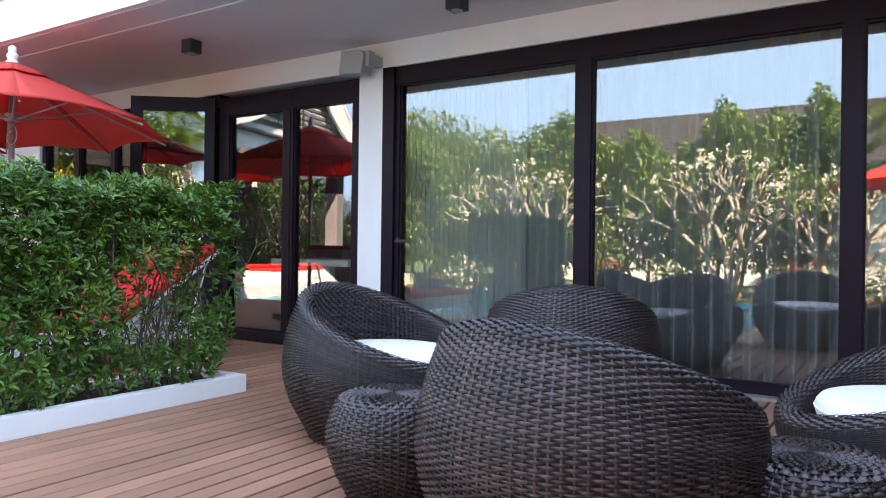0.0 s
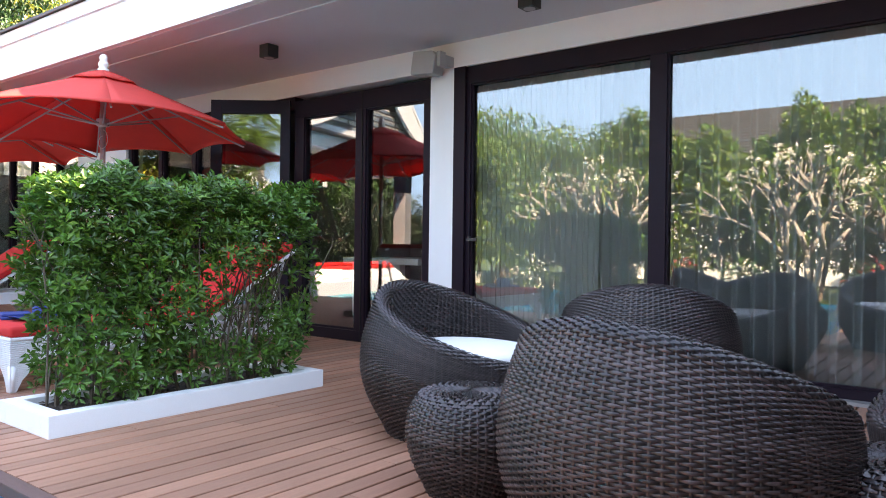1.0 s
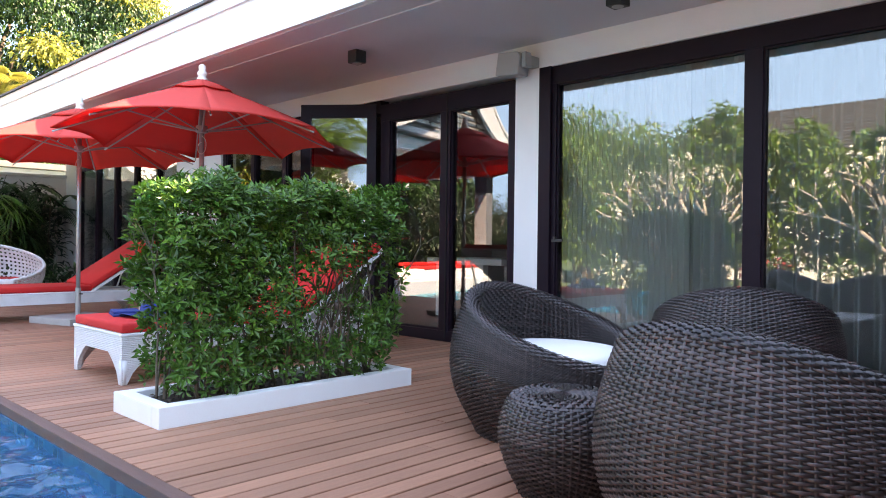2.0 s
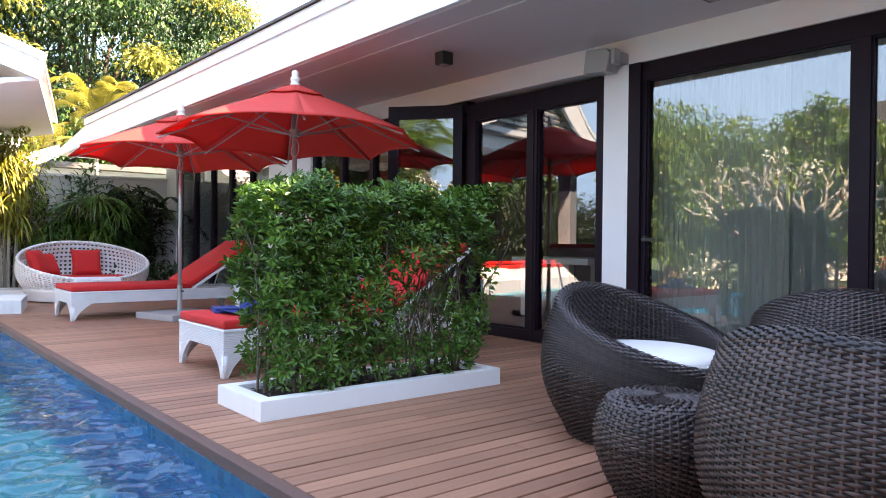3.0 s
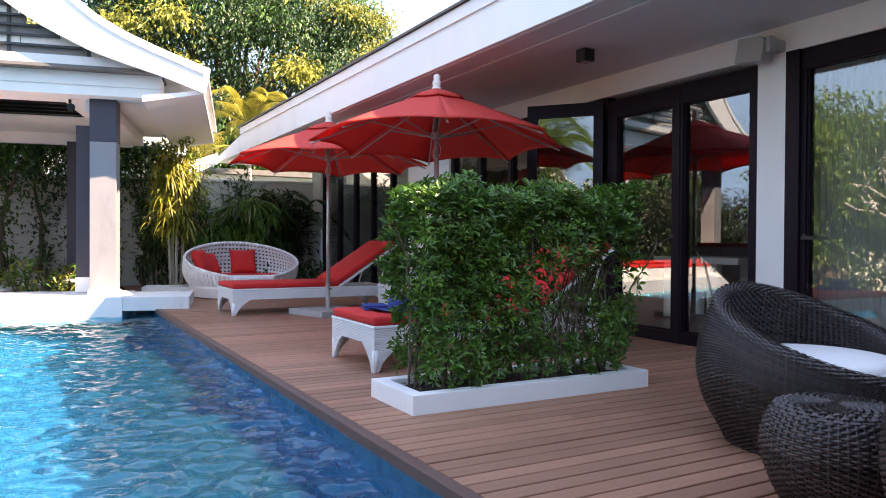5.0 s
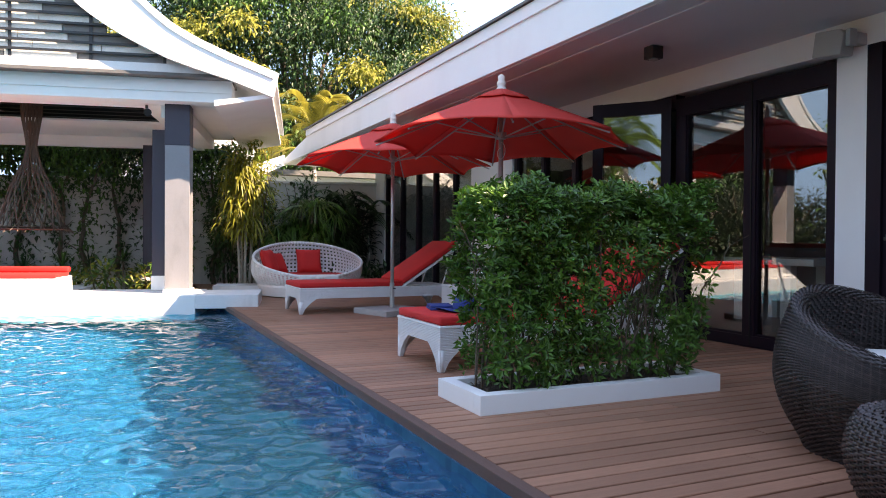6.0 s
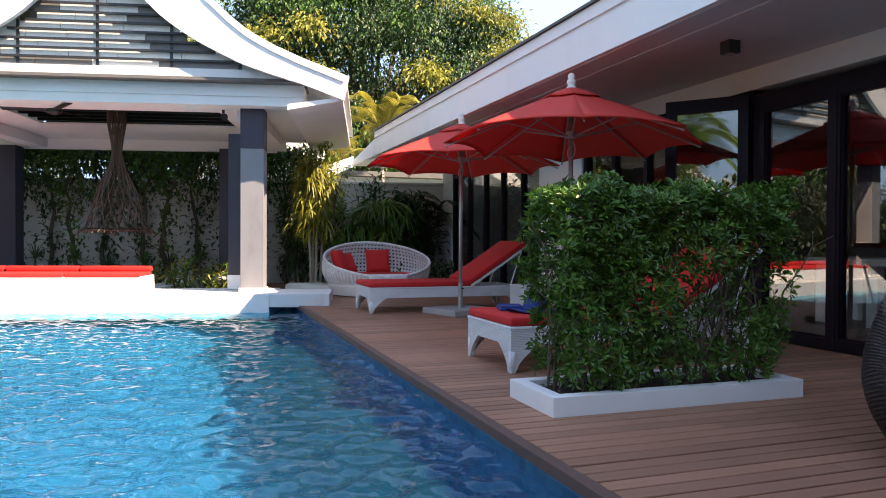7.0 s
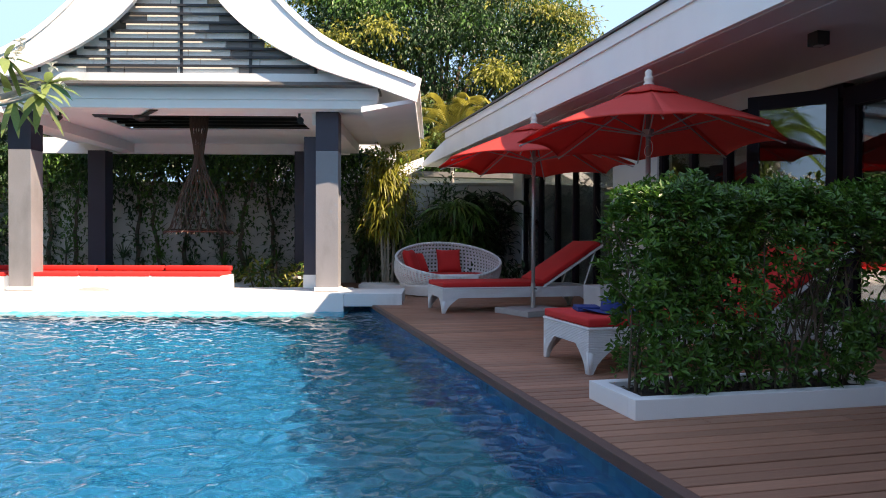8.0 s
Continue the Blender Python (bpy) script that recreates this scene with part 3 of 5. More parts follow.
# ---- umbrellas ----
def umbrella(at, turn, base, lean=0.0, group="red pool umbrellas"):
    u = thing("patio_umbrella", (*at, 0), turn, "open red canvas umbrella with a pale pole and turned finial", "umbrella", group)
    bm = bmesh.new()
    rod(bm, (0, 0, 0.06), (0, 0, 2.46), 0.024, 0.024, 14)
    part("pole", bm, ALU, u, smooth=True)
    bm = bmesh.new()
    lathe(bm, [(0.012, 2.46), (0.05, 2.475), (0.05, 2.50), (0.034, 2.515), (0.045, 2.535), (0.045, 2.56), (0.03, 2.575), (0.036, 2.60), (0.03, 2.625), (0.01, 2.638)], 16)
    part("finial", bm, FINIAL, u, "pale turned finial", smooth=True)
    bm = bmesh.new()
    lathe(bm, [(0.03, 1.98), (0.055, 1.99), (0.055, 2.05), (0.03, 2.06)], 14)
    part("hub", bm, ALU, u)
    R, ZT, ZR, N = 1.28, 2.47, 1.945, 8
    tip = [Vector((R * math.cos(2 * math.pi * k / N), R * math.sin(2 * math.pi * k / N), ZR + lean * math.cos(2 * math.pi * k / N + radians(turn + 40)))) for k in range(N)]

    def surf(k, s, t):
        """The cloth of panel k: s from the crown to the rim, t across; it sags between the ribs."""
        a, b = tip[k], tip[(k + 1) % N]
        p = a.lerp(b, t)
        r = Vector((p.x * s, p.y * s, ZT + (p.z - ZT) * (s * 0.90 + 0.10 * s * s)))
        sag = 4 * t * (1 - t)
        r.z -= 0.03 * sag * s * (1 - 0.9 * s ** 4)
        r.z += 0.045 * sag * s ** 6
        r.x *= 1 - 0.05 * sag * s ** 6
        r.y *= 1 - 0.05 * sag * s ** 6
        return r
    verts, faces = [], []
    S, T = 14, 9
    for k in range(N):
        o = len(verts)
        for i in range(S + 2):
            for j in range(T):
                s, t = min(i / S, 1.0), j / (T - 1)
                p = surf(k, max(s, 0.03), t)
                if i == S + 1:   # the valance
                    p.z -= 0.014
                    p.x *= 0.998
                    p.y *= 0.998
                verts.append(p)
        for i in range(S + 1):
            for j in range(T - 1):
                a = o + i * T + j
                faces.append((a, a + T, a + T + 1, a + 1))
    can = grid_part("canopy", verts, faces, RED, u)
    so = can.modifiers.new("cloth", "SOLIDIFY")
    so.thickness = 0.004
    verts, faces = [], []
    for k in range(N):
        o = len(verts)
        for i in range(4):
            for j in range(5):
                p = surf(k, 0.02 + 0.24 * i / 3, j / 4)
                p.z += 0.028 + (0.006 if i < 3 else -0.006)
                verts.append(p)
        for i in range(3):
            for j in range(4):
                a = o + i * 5 + j
                faces.append((a, a + 5, a + 6, a + 1))
    cap = grid_part("vent_cap", verts, faces, RED, u)
    cap.modifiers.new("cloth", "SOLIDIFY").thickness = 0.004
    for k in range(N):
        bm = bmesh.new()
        rod(bm, (0, 0, ZT - 0.06), tip[k] * 0.985 + Vector((0, 0, -0.012)), 0.009, 0.008, 6)
        rib = part("rib", bm, ALU, u)
        bm = bmesh.new()
        m = tip[k] * 0.52
        rod(bm, tip[k].normalized() * 0.05 * Vector((1, 1, 0)).length / 1.414 + Vector((0, 0, 2.0 - tip[k].normalized().z * 0.05)),
            (m.x, m.y, ZT - 0.06 + (tip[k].z - ZT) * 0.50), 0.008, 0.007, 6)
        part("strut", bm, ALU, rib)
    bm = bmesh.new()
    for s in range(14):
        a0, a1 = 0.45 * s, 0.45 * (s + 1)
        rod(bm, (0.03 + 0.05 * math.sin(a0), -0.03, 1.95 - 0.07 * (1 - math.cos(a0)) - 0.004 * s), (0.03 + 0.05 * math.sin(a1), -0.03, 1.95 - 0.07 * (1 - math.cos(a1)) - 0.004 * (s + 1)), 0.003, 0.003, 5)
    part("cord", bm, FINIAL, u, "thin pale pull cord")
    if base:
        part("base_block", boxes(((-0.36, -0.36, 0), (0.36, 0.36, 0.075))), CONCRETE, u, "grey concrete base slab", bevel=0.008)
        bm = bmesh.new()
        rod(bm, (0, 0, 0.075), (0, 0, 0.40), 0.031, 0.031, 14)
        part("base_tube", bm, ALU, u)
        bm = bmesh.new()
        rod(bm, (0.02, 0, 0.33), (0.075, 0, 0.33), 0.008, 0.008, 8)
        part("knob", bm, BLACK, u)


umbrella((-6.60, 3.43), 20.6, True, 0.05)
umbrella((-9.10, 3.20), 17, True, 0.04)
umbrella((0.15, -2.1), 5, True)


# ---- loungers ----
def lounger(at, turn, label):
    """Feet end at the origin, head towards +y; 0.87 m wide."""
    lo = thing("sun_lounger", (*at, 0), turn, label, "sun lounger", "white wicker loungers")
    W, LN, ZT, ZB = 0.43, 2.17, 0.32, 0.20

    for sx in (-W, W):
        verts, faces = [], []
        n = 60
        for k in range(n + 1):
            u = k / n
            y = u * LN
            e = min(y, LN - y) / LN
            zb = 0 if e < 0.018 else ZB * min(1, ((e - 0.018) / 0.085)) ** 0.6
            for dx in (0, -math.copysign(0.03, sx)):
                verts += [(sx + dx, y, zb), (sx + dx, y, ZT)]
        for k in range(n):
            a, b = 4 * k, 4 * k + 4
            faces += [(a, b, b + 1, a + 1), (a + 2, a + 3, b + 3, b + 2), (a, a + 2, b + 2, b), (a + 1, b + 1, b + 3, a + 3)]
        faces += [(0, 1, 3, 2), (4 * n, 4 * n + 2, 4 * n + 3, 4 * n + 1)]
        grid_part("side_apron", verts, faces, WICKER_WEAVE, lo, smooth=False)
    for y, dy in ((0.0, 0.03), (LN, -0.03)):
        verts, faces = [], []
        n = 40
        for k in range(n + 1):
            u = k / n
            x = -W + 0.031 + u * (2 * W - 0.062)
            e = min(u, 1 - u)
            zb = 0 if e < 0.03 else ZB * min(1, (e - 0.03) / 0.22) ** 0.55
            for d in (0, dy):
                verts += [(x, y + d, zb), (x, y + d, ZT)]
        for k in range(n):
            a, b = 4 * k, 4 * k + 4
            faces += [(a, b, b + 1, a + 1), (a + 2, a + 3, b + 3, b + 2), (a, a + 2, b + 2, b), (a + 1, b + 1, b + 3, a + 3)]
        faces += [(0, 1, 3, 2), (4 * n, 4 * n + 2, 4 * n + 3, 4 * n + 1)]
        grid_part("end_apron", verts, faces, WICKER_WEAVE, lo, smooth=False)
    for x, y in ((-W, 0), (W, 0), (-W, LN), (W, LN)):
        bm = bmesh.new()
        cx, cy = x * 0.955, y + (0.02 if y == 0 else -0.02)
        rod(bm, (cx, cy, 0.0), (cx, cy, 0.16), 0.022, 0.027, 10)
        part("leg", bm, WICKER_WHITE, lo, smooth=True)
    part("deck_frame", boxes(((-W + 0.03, 0.03, ZT - 0.06), (W - 0.03, LN - 0.03, ZT - 0.01))), WICKER_WHITE, lo)
    part("rim", boxes(((-W - 0.006, -0.006, ZT), (-W + 0.04, LN + 0.006, ZT + 0.018)), ((W - 0.04, -0.006, ZT), (W + 0.006, LN + 0.006, ZT + 0.018)),
                      ((-W + 0.04, -0.006, ZT), (W - 0.04, 0.04, ZT + 0.018)), ((-W + 0.04, LN - 0.04, ZT), (W - 0.04, LN + 0.006, ZT + 0.018))), WICKER_WHITE, lo, bevel=0.005)
    seat = boxes(((-W + 0.005, 0.0, ZT + 0.02), (W - 0.005, 1.42, ZT + 0.085)))
    part("seat_cushion", seat, RED_CUSHION, lo, "red foam cushion", smooth=True, bevel=0.02)
    # raised back
    ang = radians(33)
    m = Matrix.Translation((0, 1.40, ZT + 0.03)) @ Matrix.Rotation(ang, 4, "X")
    bm = bmesh.new()
    box(bm, (-W + 0.005, 0.03, 0.0), (W - 0.005, 1.02, 0.07), m)
    part("back_cushion", bm, RED_CUSHION, lo, "red foam cushion", smooth=True, bevel=0.02)
    back = boxes()
    for a, b in (((-W + 0.01, 0.0, -0.035), (-W + 0.05, 1.04, -0.004)), ((W - 0.05, 0.0, -0.035), (W - 0.01, 1.04, -0.004)), ((-W + 0.05, 1.0, -0.035), (W - 0.05, 1.04, -0.004)), ((-W + 0.05, 0.02, -0.03), (W - 0.05, 1.0, -0.01))):
        box(back, a, b, m)
    part("back_frame", back, WICKER_WHITE, lo)
    for x in (-W + 0.06, W - 0.06):
        bm = bmesh.new()
        p = m @ Vector((x, 0.92, -0.035))
        rod(bm, p, (x, 2.02, ZT + 0.01), 0.011, 0.011, 8)
        part("back_prop", bm, LAMP_WHITE, lo)
    return lo


def weave_white():
    m = material("white_woven_wicker", (0.76, 0.77, 0.78), 0.5, 0.05, 8, 180, 0, stain=0.06)
    n, link = m.node_tree.nodes, m.node_tree.links
    co, mp, ch = n.new("ShaderNodeTexCoord"), n.new("ShaderNodeMapping"), n.new("ShaderNodeTexWave")
    ch.wave_type, ch.bands_direction = "BANDS", "Z"
    ch.inputs["Scale"].default_value, ch.inputs["Distortion"].default_value = 26, 2.2
    ch.inputs["Detail Scale"].default_value = 9
    b = n.new("ShaderNodeBump")
    b.inputs["Strength"].default_value, b.inputs["Distance"].default_value = 0.7, 0.008
    link.new(co.outputs["Object"], mp.inputs[0])
    link.new(mp.outputs[0], ch.inputs["Vector"])
    link.new(ch.outputs[1], b.inputs["Height"])
    link.new(b.outputs[0], n["Principled BSDF"].inputs["Normal"])
    return m


WICKER_WEAVE = weave_white()
lounger((-5.40, 2.04), 0, "white wicker sun lounger with red cushion and raised back beside hedge")
lounger((-9.78, 2.04), 0, "white wicker sun lounger with a red cushion under the umbrella")
tab = thing("side_table", (-8.70, 4.08, 0), 0, "low white wicker side table between the loungers", "side table")
part("body", boxes(((-0.24, -0.24, 0.0), (0.24, 0.24, 0.36))), WICKER_WEAVE, tab, bevel=0.008)
part("tabletop", boxes(((-0.25, -0.25, 0.362), (0.25, 0.25, 0.385))), WICKER_WHITE, tab, bevel=0.005)

hat = thing("sun_hat", (-5.34, 2.42, 0.405), 20, "crumpled dark blue cloth sun hat on the red cushion", "hat")
bm = bmesh.new()
lathe(bm, [(0.02, 0.12), (0.07, 0.118), (0.092, 0.09), (0.10, 0.03), (0.105, 0.012)], 20)
part("crown", bm, BLUE_CLOTH, hat, smooth=True)
verts, faces = [], []
for i in range(4):
    for k in range(28):
        a = 2 * math.pi * k / 28
        r = 0.10 + 0.045 * i
        verts.append((r * math.cos(a), r * math.sin(a), 0.014 + 0.012 * math.sin(3 * a + 1) * i / 3 + 0.006 * i / 3))
for i in range(3):
    for k in range(28):
        faces.append((i * 28 + k, i * 28 + (k + 1) % 28, (i + 1) * 28 + (k + 1) % 28, (i + 1) * 28 + k))
grid_part("brim", verts, faces, BLUE_CLOTH, hat).modifiers.new("cloth", "SOLIDIFY").thickness = 0.004
tw = thing("towel", (-5.55, 2.30, 0.405), -15, "folded dark blue towel on the red cushion", "towel")
part("fold", boxes(((-0.13, -0.10, 0.0), (0.13, 0.10, 0.02)), ((-0.12, -0.095, 0.02), (0.11, 0.09, 0.038))), BLUE_CLOTH, tw, bevel=0.007)


# ---- dark wicker tub chairs ----
def smooth_profile(z, rows):
    zs, rs = zip(*rows)
    return np.interp(z, np.linspace(zs[0], zs[-1], 60), np.convolve(np.pad(np.interp(np.linspace(zs[0], zs[-1], 60), zs, rs), 6, "edge"), np.ones(13) / 13, "valid"))


def woven(surf, rows, stakes, mat, parent, thick=0.0022, sway=0.0044, per=6, cross=2, v0=0.0, v1=1.0):
    """Strands that run round a body and pass before and behind its stakes by turns, each a part. surf(phi, v) gives places."""
    nphi = stakes * per
    phi = np.linspace(0, 2 * np.pi, nphi, endpoint=False)
    bounds = np.linspace(v0, v1, rows + 1)
    r = np.arange(nphi)
    faces = np.concatenate([np.stack([c * nphi + r, c * nphi + (r + 1) % nphi, (c + 1) * nphi + (r + 1) % nphi, (c + 1) * nphi + r], 1) for c in range(cross)])
    wave = np.cos(stakes / 2 * phi)
    wave = np.sign(wave) * np.abs(wave) ** 0.6
    for i in range(rows):
        a, b = bounds[i], bounds[i + 1]
        ring = []
        for c in range(cross + 1):
            w = c / cross
            side = 1 if i % 2 else -1
            v = (a + b) / 2 + (b - a) * (w - 0.5) * (0.80 + 0.14 * side * wave)
            P = surf(phi, v)
            Pp = surf(phi + 1e-3, v)
            Pv = surf(phi, v + 1e-3)
            nn = np.cross(Pp - P, Pv - P)
            nn /= np.linalg.norm(nn, axis=1, keepdims=True) + 1e-12
            off = sway * wave * side + thick * (np.sin(np.pi * w) ** 0.6)
            ring.append(P + nn * off[:, None])
        grid_part("strand", np.concatenate(ring), faces, mat, parent)
    # flat upright stakes that the strands pass round
    span = np.linspace(v0 + 0.002, v1 - 0.004, 44)
    half = 0.0042
    for k in range(stakes):
        a = np.full(44, 2 * np.pi * k / stakes)
        P, Pp, Pv = surf(a, span), surf(a + 1e-3, span), surf(a, span + 1e-3)
        nn = np.cross(Pp - P, Pv - P)
        nn /= np.linalg.norm(nn, axis=1, keepdims=True) + 1e-12
        side = (Pp - P) / (np.linalg.norm(Pp - P, axis=1, keepdims=True) + 1e-12)
        verts = np.concatenate([P - side * half - nn * 0.001, P + nn * 0.0012, P + side * half - nn * 0.001])
        i = np.arange(43)
        f = np.concatenate([np.stack([c * 44 + i, (c + 1) * 44 + i, (c + 1) * 44 + i + 1, c * 44 + i + 1], 1) for c in (0, 1)])
        grid_part("stake", verts, f, mat, parent)


def tub_chair():
    ch = thing("wicker_tub_chair", (0, 0, 0), 0, "dark brown woven wicker tub chair with a round white seat cushion", "armchair", "wicker tub chairs")
    prof = ((0.0, 0.36), (0.12, 0.445), (0.26, 0.505), (0.40, 0.515), (0.55, 0.485), (0.68, 0.435), (0.80, 0.39))

    def rim(phi):
        return 0.385 + 0.365 * (0.5 - 0.5 * np.cos(phi)) ** 0.95     # low in front (phi 0), high behind

    # v 0..0.62 outside, 0.62..0.74 over the lip, 0.74..1 inside
    def surf(phi, v):
        top = rim(phi)
        lip = 0.042
        u = np.clip(v / 0.62, 0, 1)
        full = top - lip
        u0 = 0.66 * full / 0.708        # rows lie level over two thirds of the height, then gather under the rim
        zo = np.where(u < u0, u * 0.708, 0.66 * full + 0.34 * full * (u - u0) / (1 - u0))
        r = smooth_profile(zo, prof)
        a = np.clip((v - 0.62) / 0.12, 0, 1) * np.pi
        rt = smooth_profile(top - lip, prof)
        r = np.where(v > 0.62, rt - lip + lip * np.cos(a), r)
        z = np.where(v > 0.62, top - lip + lip * np.sin(a), zo)
        inn = np.clip((v - 0.74) / 0.26, 0, 1)
        zi = (top - lip) * (1 - inn) + 0.30 * inn
        ri = smooth_profile(zi, prof) - 2 * lip - 0.03 * inn
        r = np.where(v > 0.74, ri, r)
        z = np.where(v > 0.74, zi, z)
        return np.stack([r * np.cos(phi), r * np.sin(phi), z], 1)

    # the dark core behind the strands
    phi = np.linspace(0, 2 * np.pi, 96, endpoint=False)
    vv = np.linspace(0.0, 1.0, 40)
    rows = []
    for v in vv:
        P = surf(phi, np.full(96, v))
        Q = surf(phi + 1e-3, np.full(96, v))
        S = surf(phi, np.full(96, v + 1e-3))
        nn = np.cross(Q - P, S - P)
        nn /= np.linalg.norm(nn, axis=1, keepdims=True) + 1e-12
        rows.append(P - nn * 0.004)
    r = np.arange(96)
    f = np.concatenate([np.stack([k * 96 + r, k * 96 + (r + 1) % 96, (k + 1) * 96 + (r + 1) % 96, (k + 1) * 96 + r], 1) for k in range(39)])
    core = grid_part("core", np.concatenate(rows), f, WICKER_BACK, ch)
    woven(surf, 118, 100, WICKER_DARK, core, 0.0018, 0.0044, 6)
    bm = bmesh.new()
    lathe(bm, [(0.05, 0.325), (0.40, 0.325), (0.40, 0.335), (0.05, 0.337)], 40)
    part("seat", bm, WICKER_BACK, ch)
    bm = bmesh.new()
    lathe(bm, [(0.02, 0.338), (0.345, 0.340), (0.372, 0.350), (0.380, 0.375), (0.378, 0.405), (0.362, 0.425), (0.30, 0.436), (0.15, 0.441), (0.02, 0.442)], 48)
    cu = part("cushion", bm, CUSHION_WHITE, ch, "round white seat cushion", smooth=True)
    bm = bmesh.new()
    for k in range(48):
        a, b = 2 * math.pi * k / 48, 2 * math.pi * (k + 1) / 48
        rod(bm, (0.381 * math.cos(a), 0.381 * math.sin(a), 0.388), (0.381 * math.cos(b), 0.381 * math.sin(b), 0.388), 0.004, 0.004, 5)
    part("piping", bm, CUSHION_WHITE, cu)
    bm = bmesh.new()
    lathe(bm, [(0.35, 0.0), (0.365, 0.0), (0.365, 0.03), (0.35, 0.03)], 40)
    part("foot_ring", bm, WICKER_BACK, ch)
    return ch


chair = tub_chair()
chair.matrix_basis = pose(-2.35, 3.15, 0, 0, 0, 2)
for x, y, a in ((-0.935, 2.28, 80), (-1.77, 4.18, 112), (-0.02, 3.20, 200)):
    copy_thing(chair, pose(x, y, 0, 0, 0, a))


def stool():
    st = thing("wicker_stool", (0, 0, 0), 0, "small round dark brown woven wicker stool", "stool", "wicker stools")
    prof = ((0.0, 0.16), (0.09, 0.212), (0.20, 0.25), (0.29, 0.245), (0.365, 0.212), (0.41, 0.18))

    def surf(phi, v):
        zo = np.clip(v / 0.75, 0, 1) * 0.365
        r = smooth_profile(zo, prof)
        w = np.clip((v - 0.75) / 0.25, 0, 1)
        rt = smooth_profile(np.full_like(v, 0.365), prof)
        r = np.where(v > 0.75, rt * (1 - w) + 0.004, r)
        z = np.where(v > 0.75, 0.365 + 0.022 * np.sin(np.clip(w * 4, 0, 1) * np.pi / 2), zo)
        return np.stack([r * np.cos(phi), r * np.sin(phi), z], 1)
    bm = bmesh.new()
    lathe(bm, [(0.15, 0.0), (0.202, 0.09), (0.238, 0.20), (0.234, 0.29), (0.195, 0.365), (0.02, 0.379)], 36)
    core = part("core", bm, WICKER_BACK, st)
    woven(surf, 50, 52, WICKER_DARK, core, 0.0018, 0.0044, 6)
    return st


seat_small = stool()
seat_small.matrix_basis = pose(-1.76, 2.42, 0)
copy_thing(seat_small, pose(-0.34, 2.43, 0, 0, 0, 30))

# ---- poolside pavilion ----
PAV = (-11.45, 0.74, 0.0)
PT = -13.0
COLUMN = material("grey_column_render", (0.22, 0.22, 0.235), 0.6, 0.12, 2.0, 90, 0.2, 0.004, stain=0.35)
PANEL = material("pale_gable_panel", (0.74, 0.73, 0.69), 0.7, 0.12, 1.2, 60, 0.1, 0.003, stain=0.2)
ledge = thing("pool_ledge", PAV, PT, "white rendered ledge along the far end of the pool", "ledge", kind="structure")
part("ledge_block", boxes(((-0.82, -9.0, -0.5), (0.55, 0.30, 0.17))), WHITE, ledge, bevel=0.008)
part("ledge_slab", boxes(((-0.6, 0.302, -0.02), (0.55, 1.16, 0.17))), WHITE_OLD, ledge, "weathered white overhanging slab", bevel=0.008)
part("pavilion_floor", boxes(((-4.2, -9.0, -0.3), (-0.822, -1.62, 0.165))), WHITE_OLD, ledge)
part("low_step", boxes(((-2.2, 0.31, 0.0), (-1.5, 1.7, 0.17))), WHITE_OLD, ledge)
part("bed_kerb", boxes(((-2.35, 1.0, -0.1), (-2.15, 5.0, 0.12))), WHITE_OLD, ledge)

pav = thing("pavilion", PAV, PT, "white poolside pavilion with an upswept curved roof and dark slatted gable", "pavilion")


def column(x, y, w, top, mat, plinth=True):
    shade_headed = mat is COLUMN
    c = part("column", boxes(((x - w, y - w, 0.185), (x + w, y + w, 2.31 if shade_headed else top))), mat, pav, bevel=0.006)
    # roof's shade on the upper column, put into the colour as navy
    if shade_headed:
        part("shaded_head", boxes(((x - w - 0.003, y - w - 0.003, 2.312), (x + w + 0.003, y + w + 0.003, top))), NAVY, c, "navy-dark column head with the roof's shade put into its colour", bevel=0.006)
    if plinth:
        part("plinth", boxes(((x - w - 0.02, y - w - 0.02, 0.18), (x + w + 0.02, y + w + 0.02, 0.235))), WHITE, c, "white plinth", bevel=0.004)


column(0, 0, 0.17, 2.92, COLUMN)
column(0.0, -4.63, 0.17, 2.92, COLUMN)
column(-0.5, -0.32, 0.125, 2.6, NAVY, False)
part("plinth", boxes(((-0.635, -0.455, 0.18), (-0.365, -0.185, 0.40))), WHITE, pav, "white plinth", bevel=0.004)
column(-3.3, -5.0, 0.17, 2.7, NAVY)
column(-3.3, -0.95, 0.17, 2.7, NAVY)
part("front_beam", boxes(((0.02, -5.6, 2.90), (0.42, 0.78, 3.20))), WHITE, pav, bevel=0.006)
part("beam_lip", boxes(((0.422, -5.6, 3.03), (0.445, 0.785, 3.205))), WHITE, pav, bevel=0.003)
part("side_beam", boxes(((-3.6, -0.25, 2.72), (0.018, 0.10, 3.1))), WHITE, pav)
part("side_beam", boxes(((-3.6, -4.75, 2.72), (0.018, -4.45, 3.1))), WHITE, pav)
part("rear_beam", boxes(((-3.75, -6.5, 2.70), (-3.602, -0.1, 3.02))), WHITE, pav)
for lo, hi in (((-0.25, -4.44), (0.016, -0.26)), ((-3.6, -4.44), (-1.75, -0.26)), ((-1.748, -4.44), (-0.252, -3.75)), ((-1.748, -0.55), (-0.252, -0.26)), ((-3.6, 0.102), (0.016, 0.76)), ((-3.6, -5.6), (0.016, -4.76))):
    part("ceiling_panel", boxes(((*lo, 2.90), (*hi, 2.93))), WHITE, pav)
part("tile_course", boxes(((-0.2, -5.65, 3.207), (0.64, 0.80, 3.25))), TILE_ROOF, pav, "dark weathered tile edge")
part("gable_sill", boxes(((0.40, -5.0, 3.252), (0.62, 0.50, 3.37))), WHITE_OLD, pav)
MID = -2.05
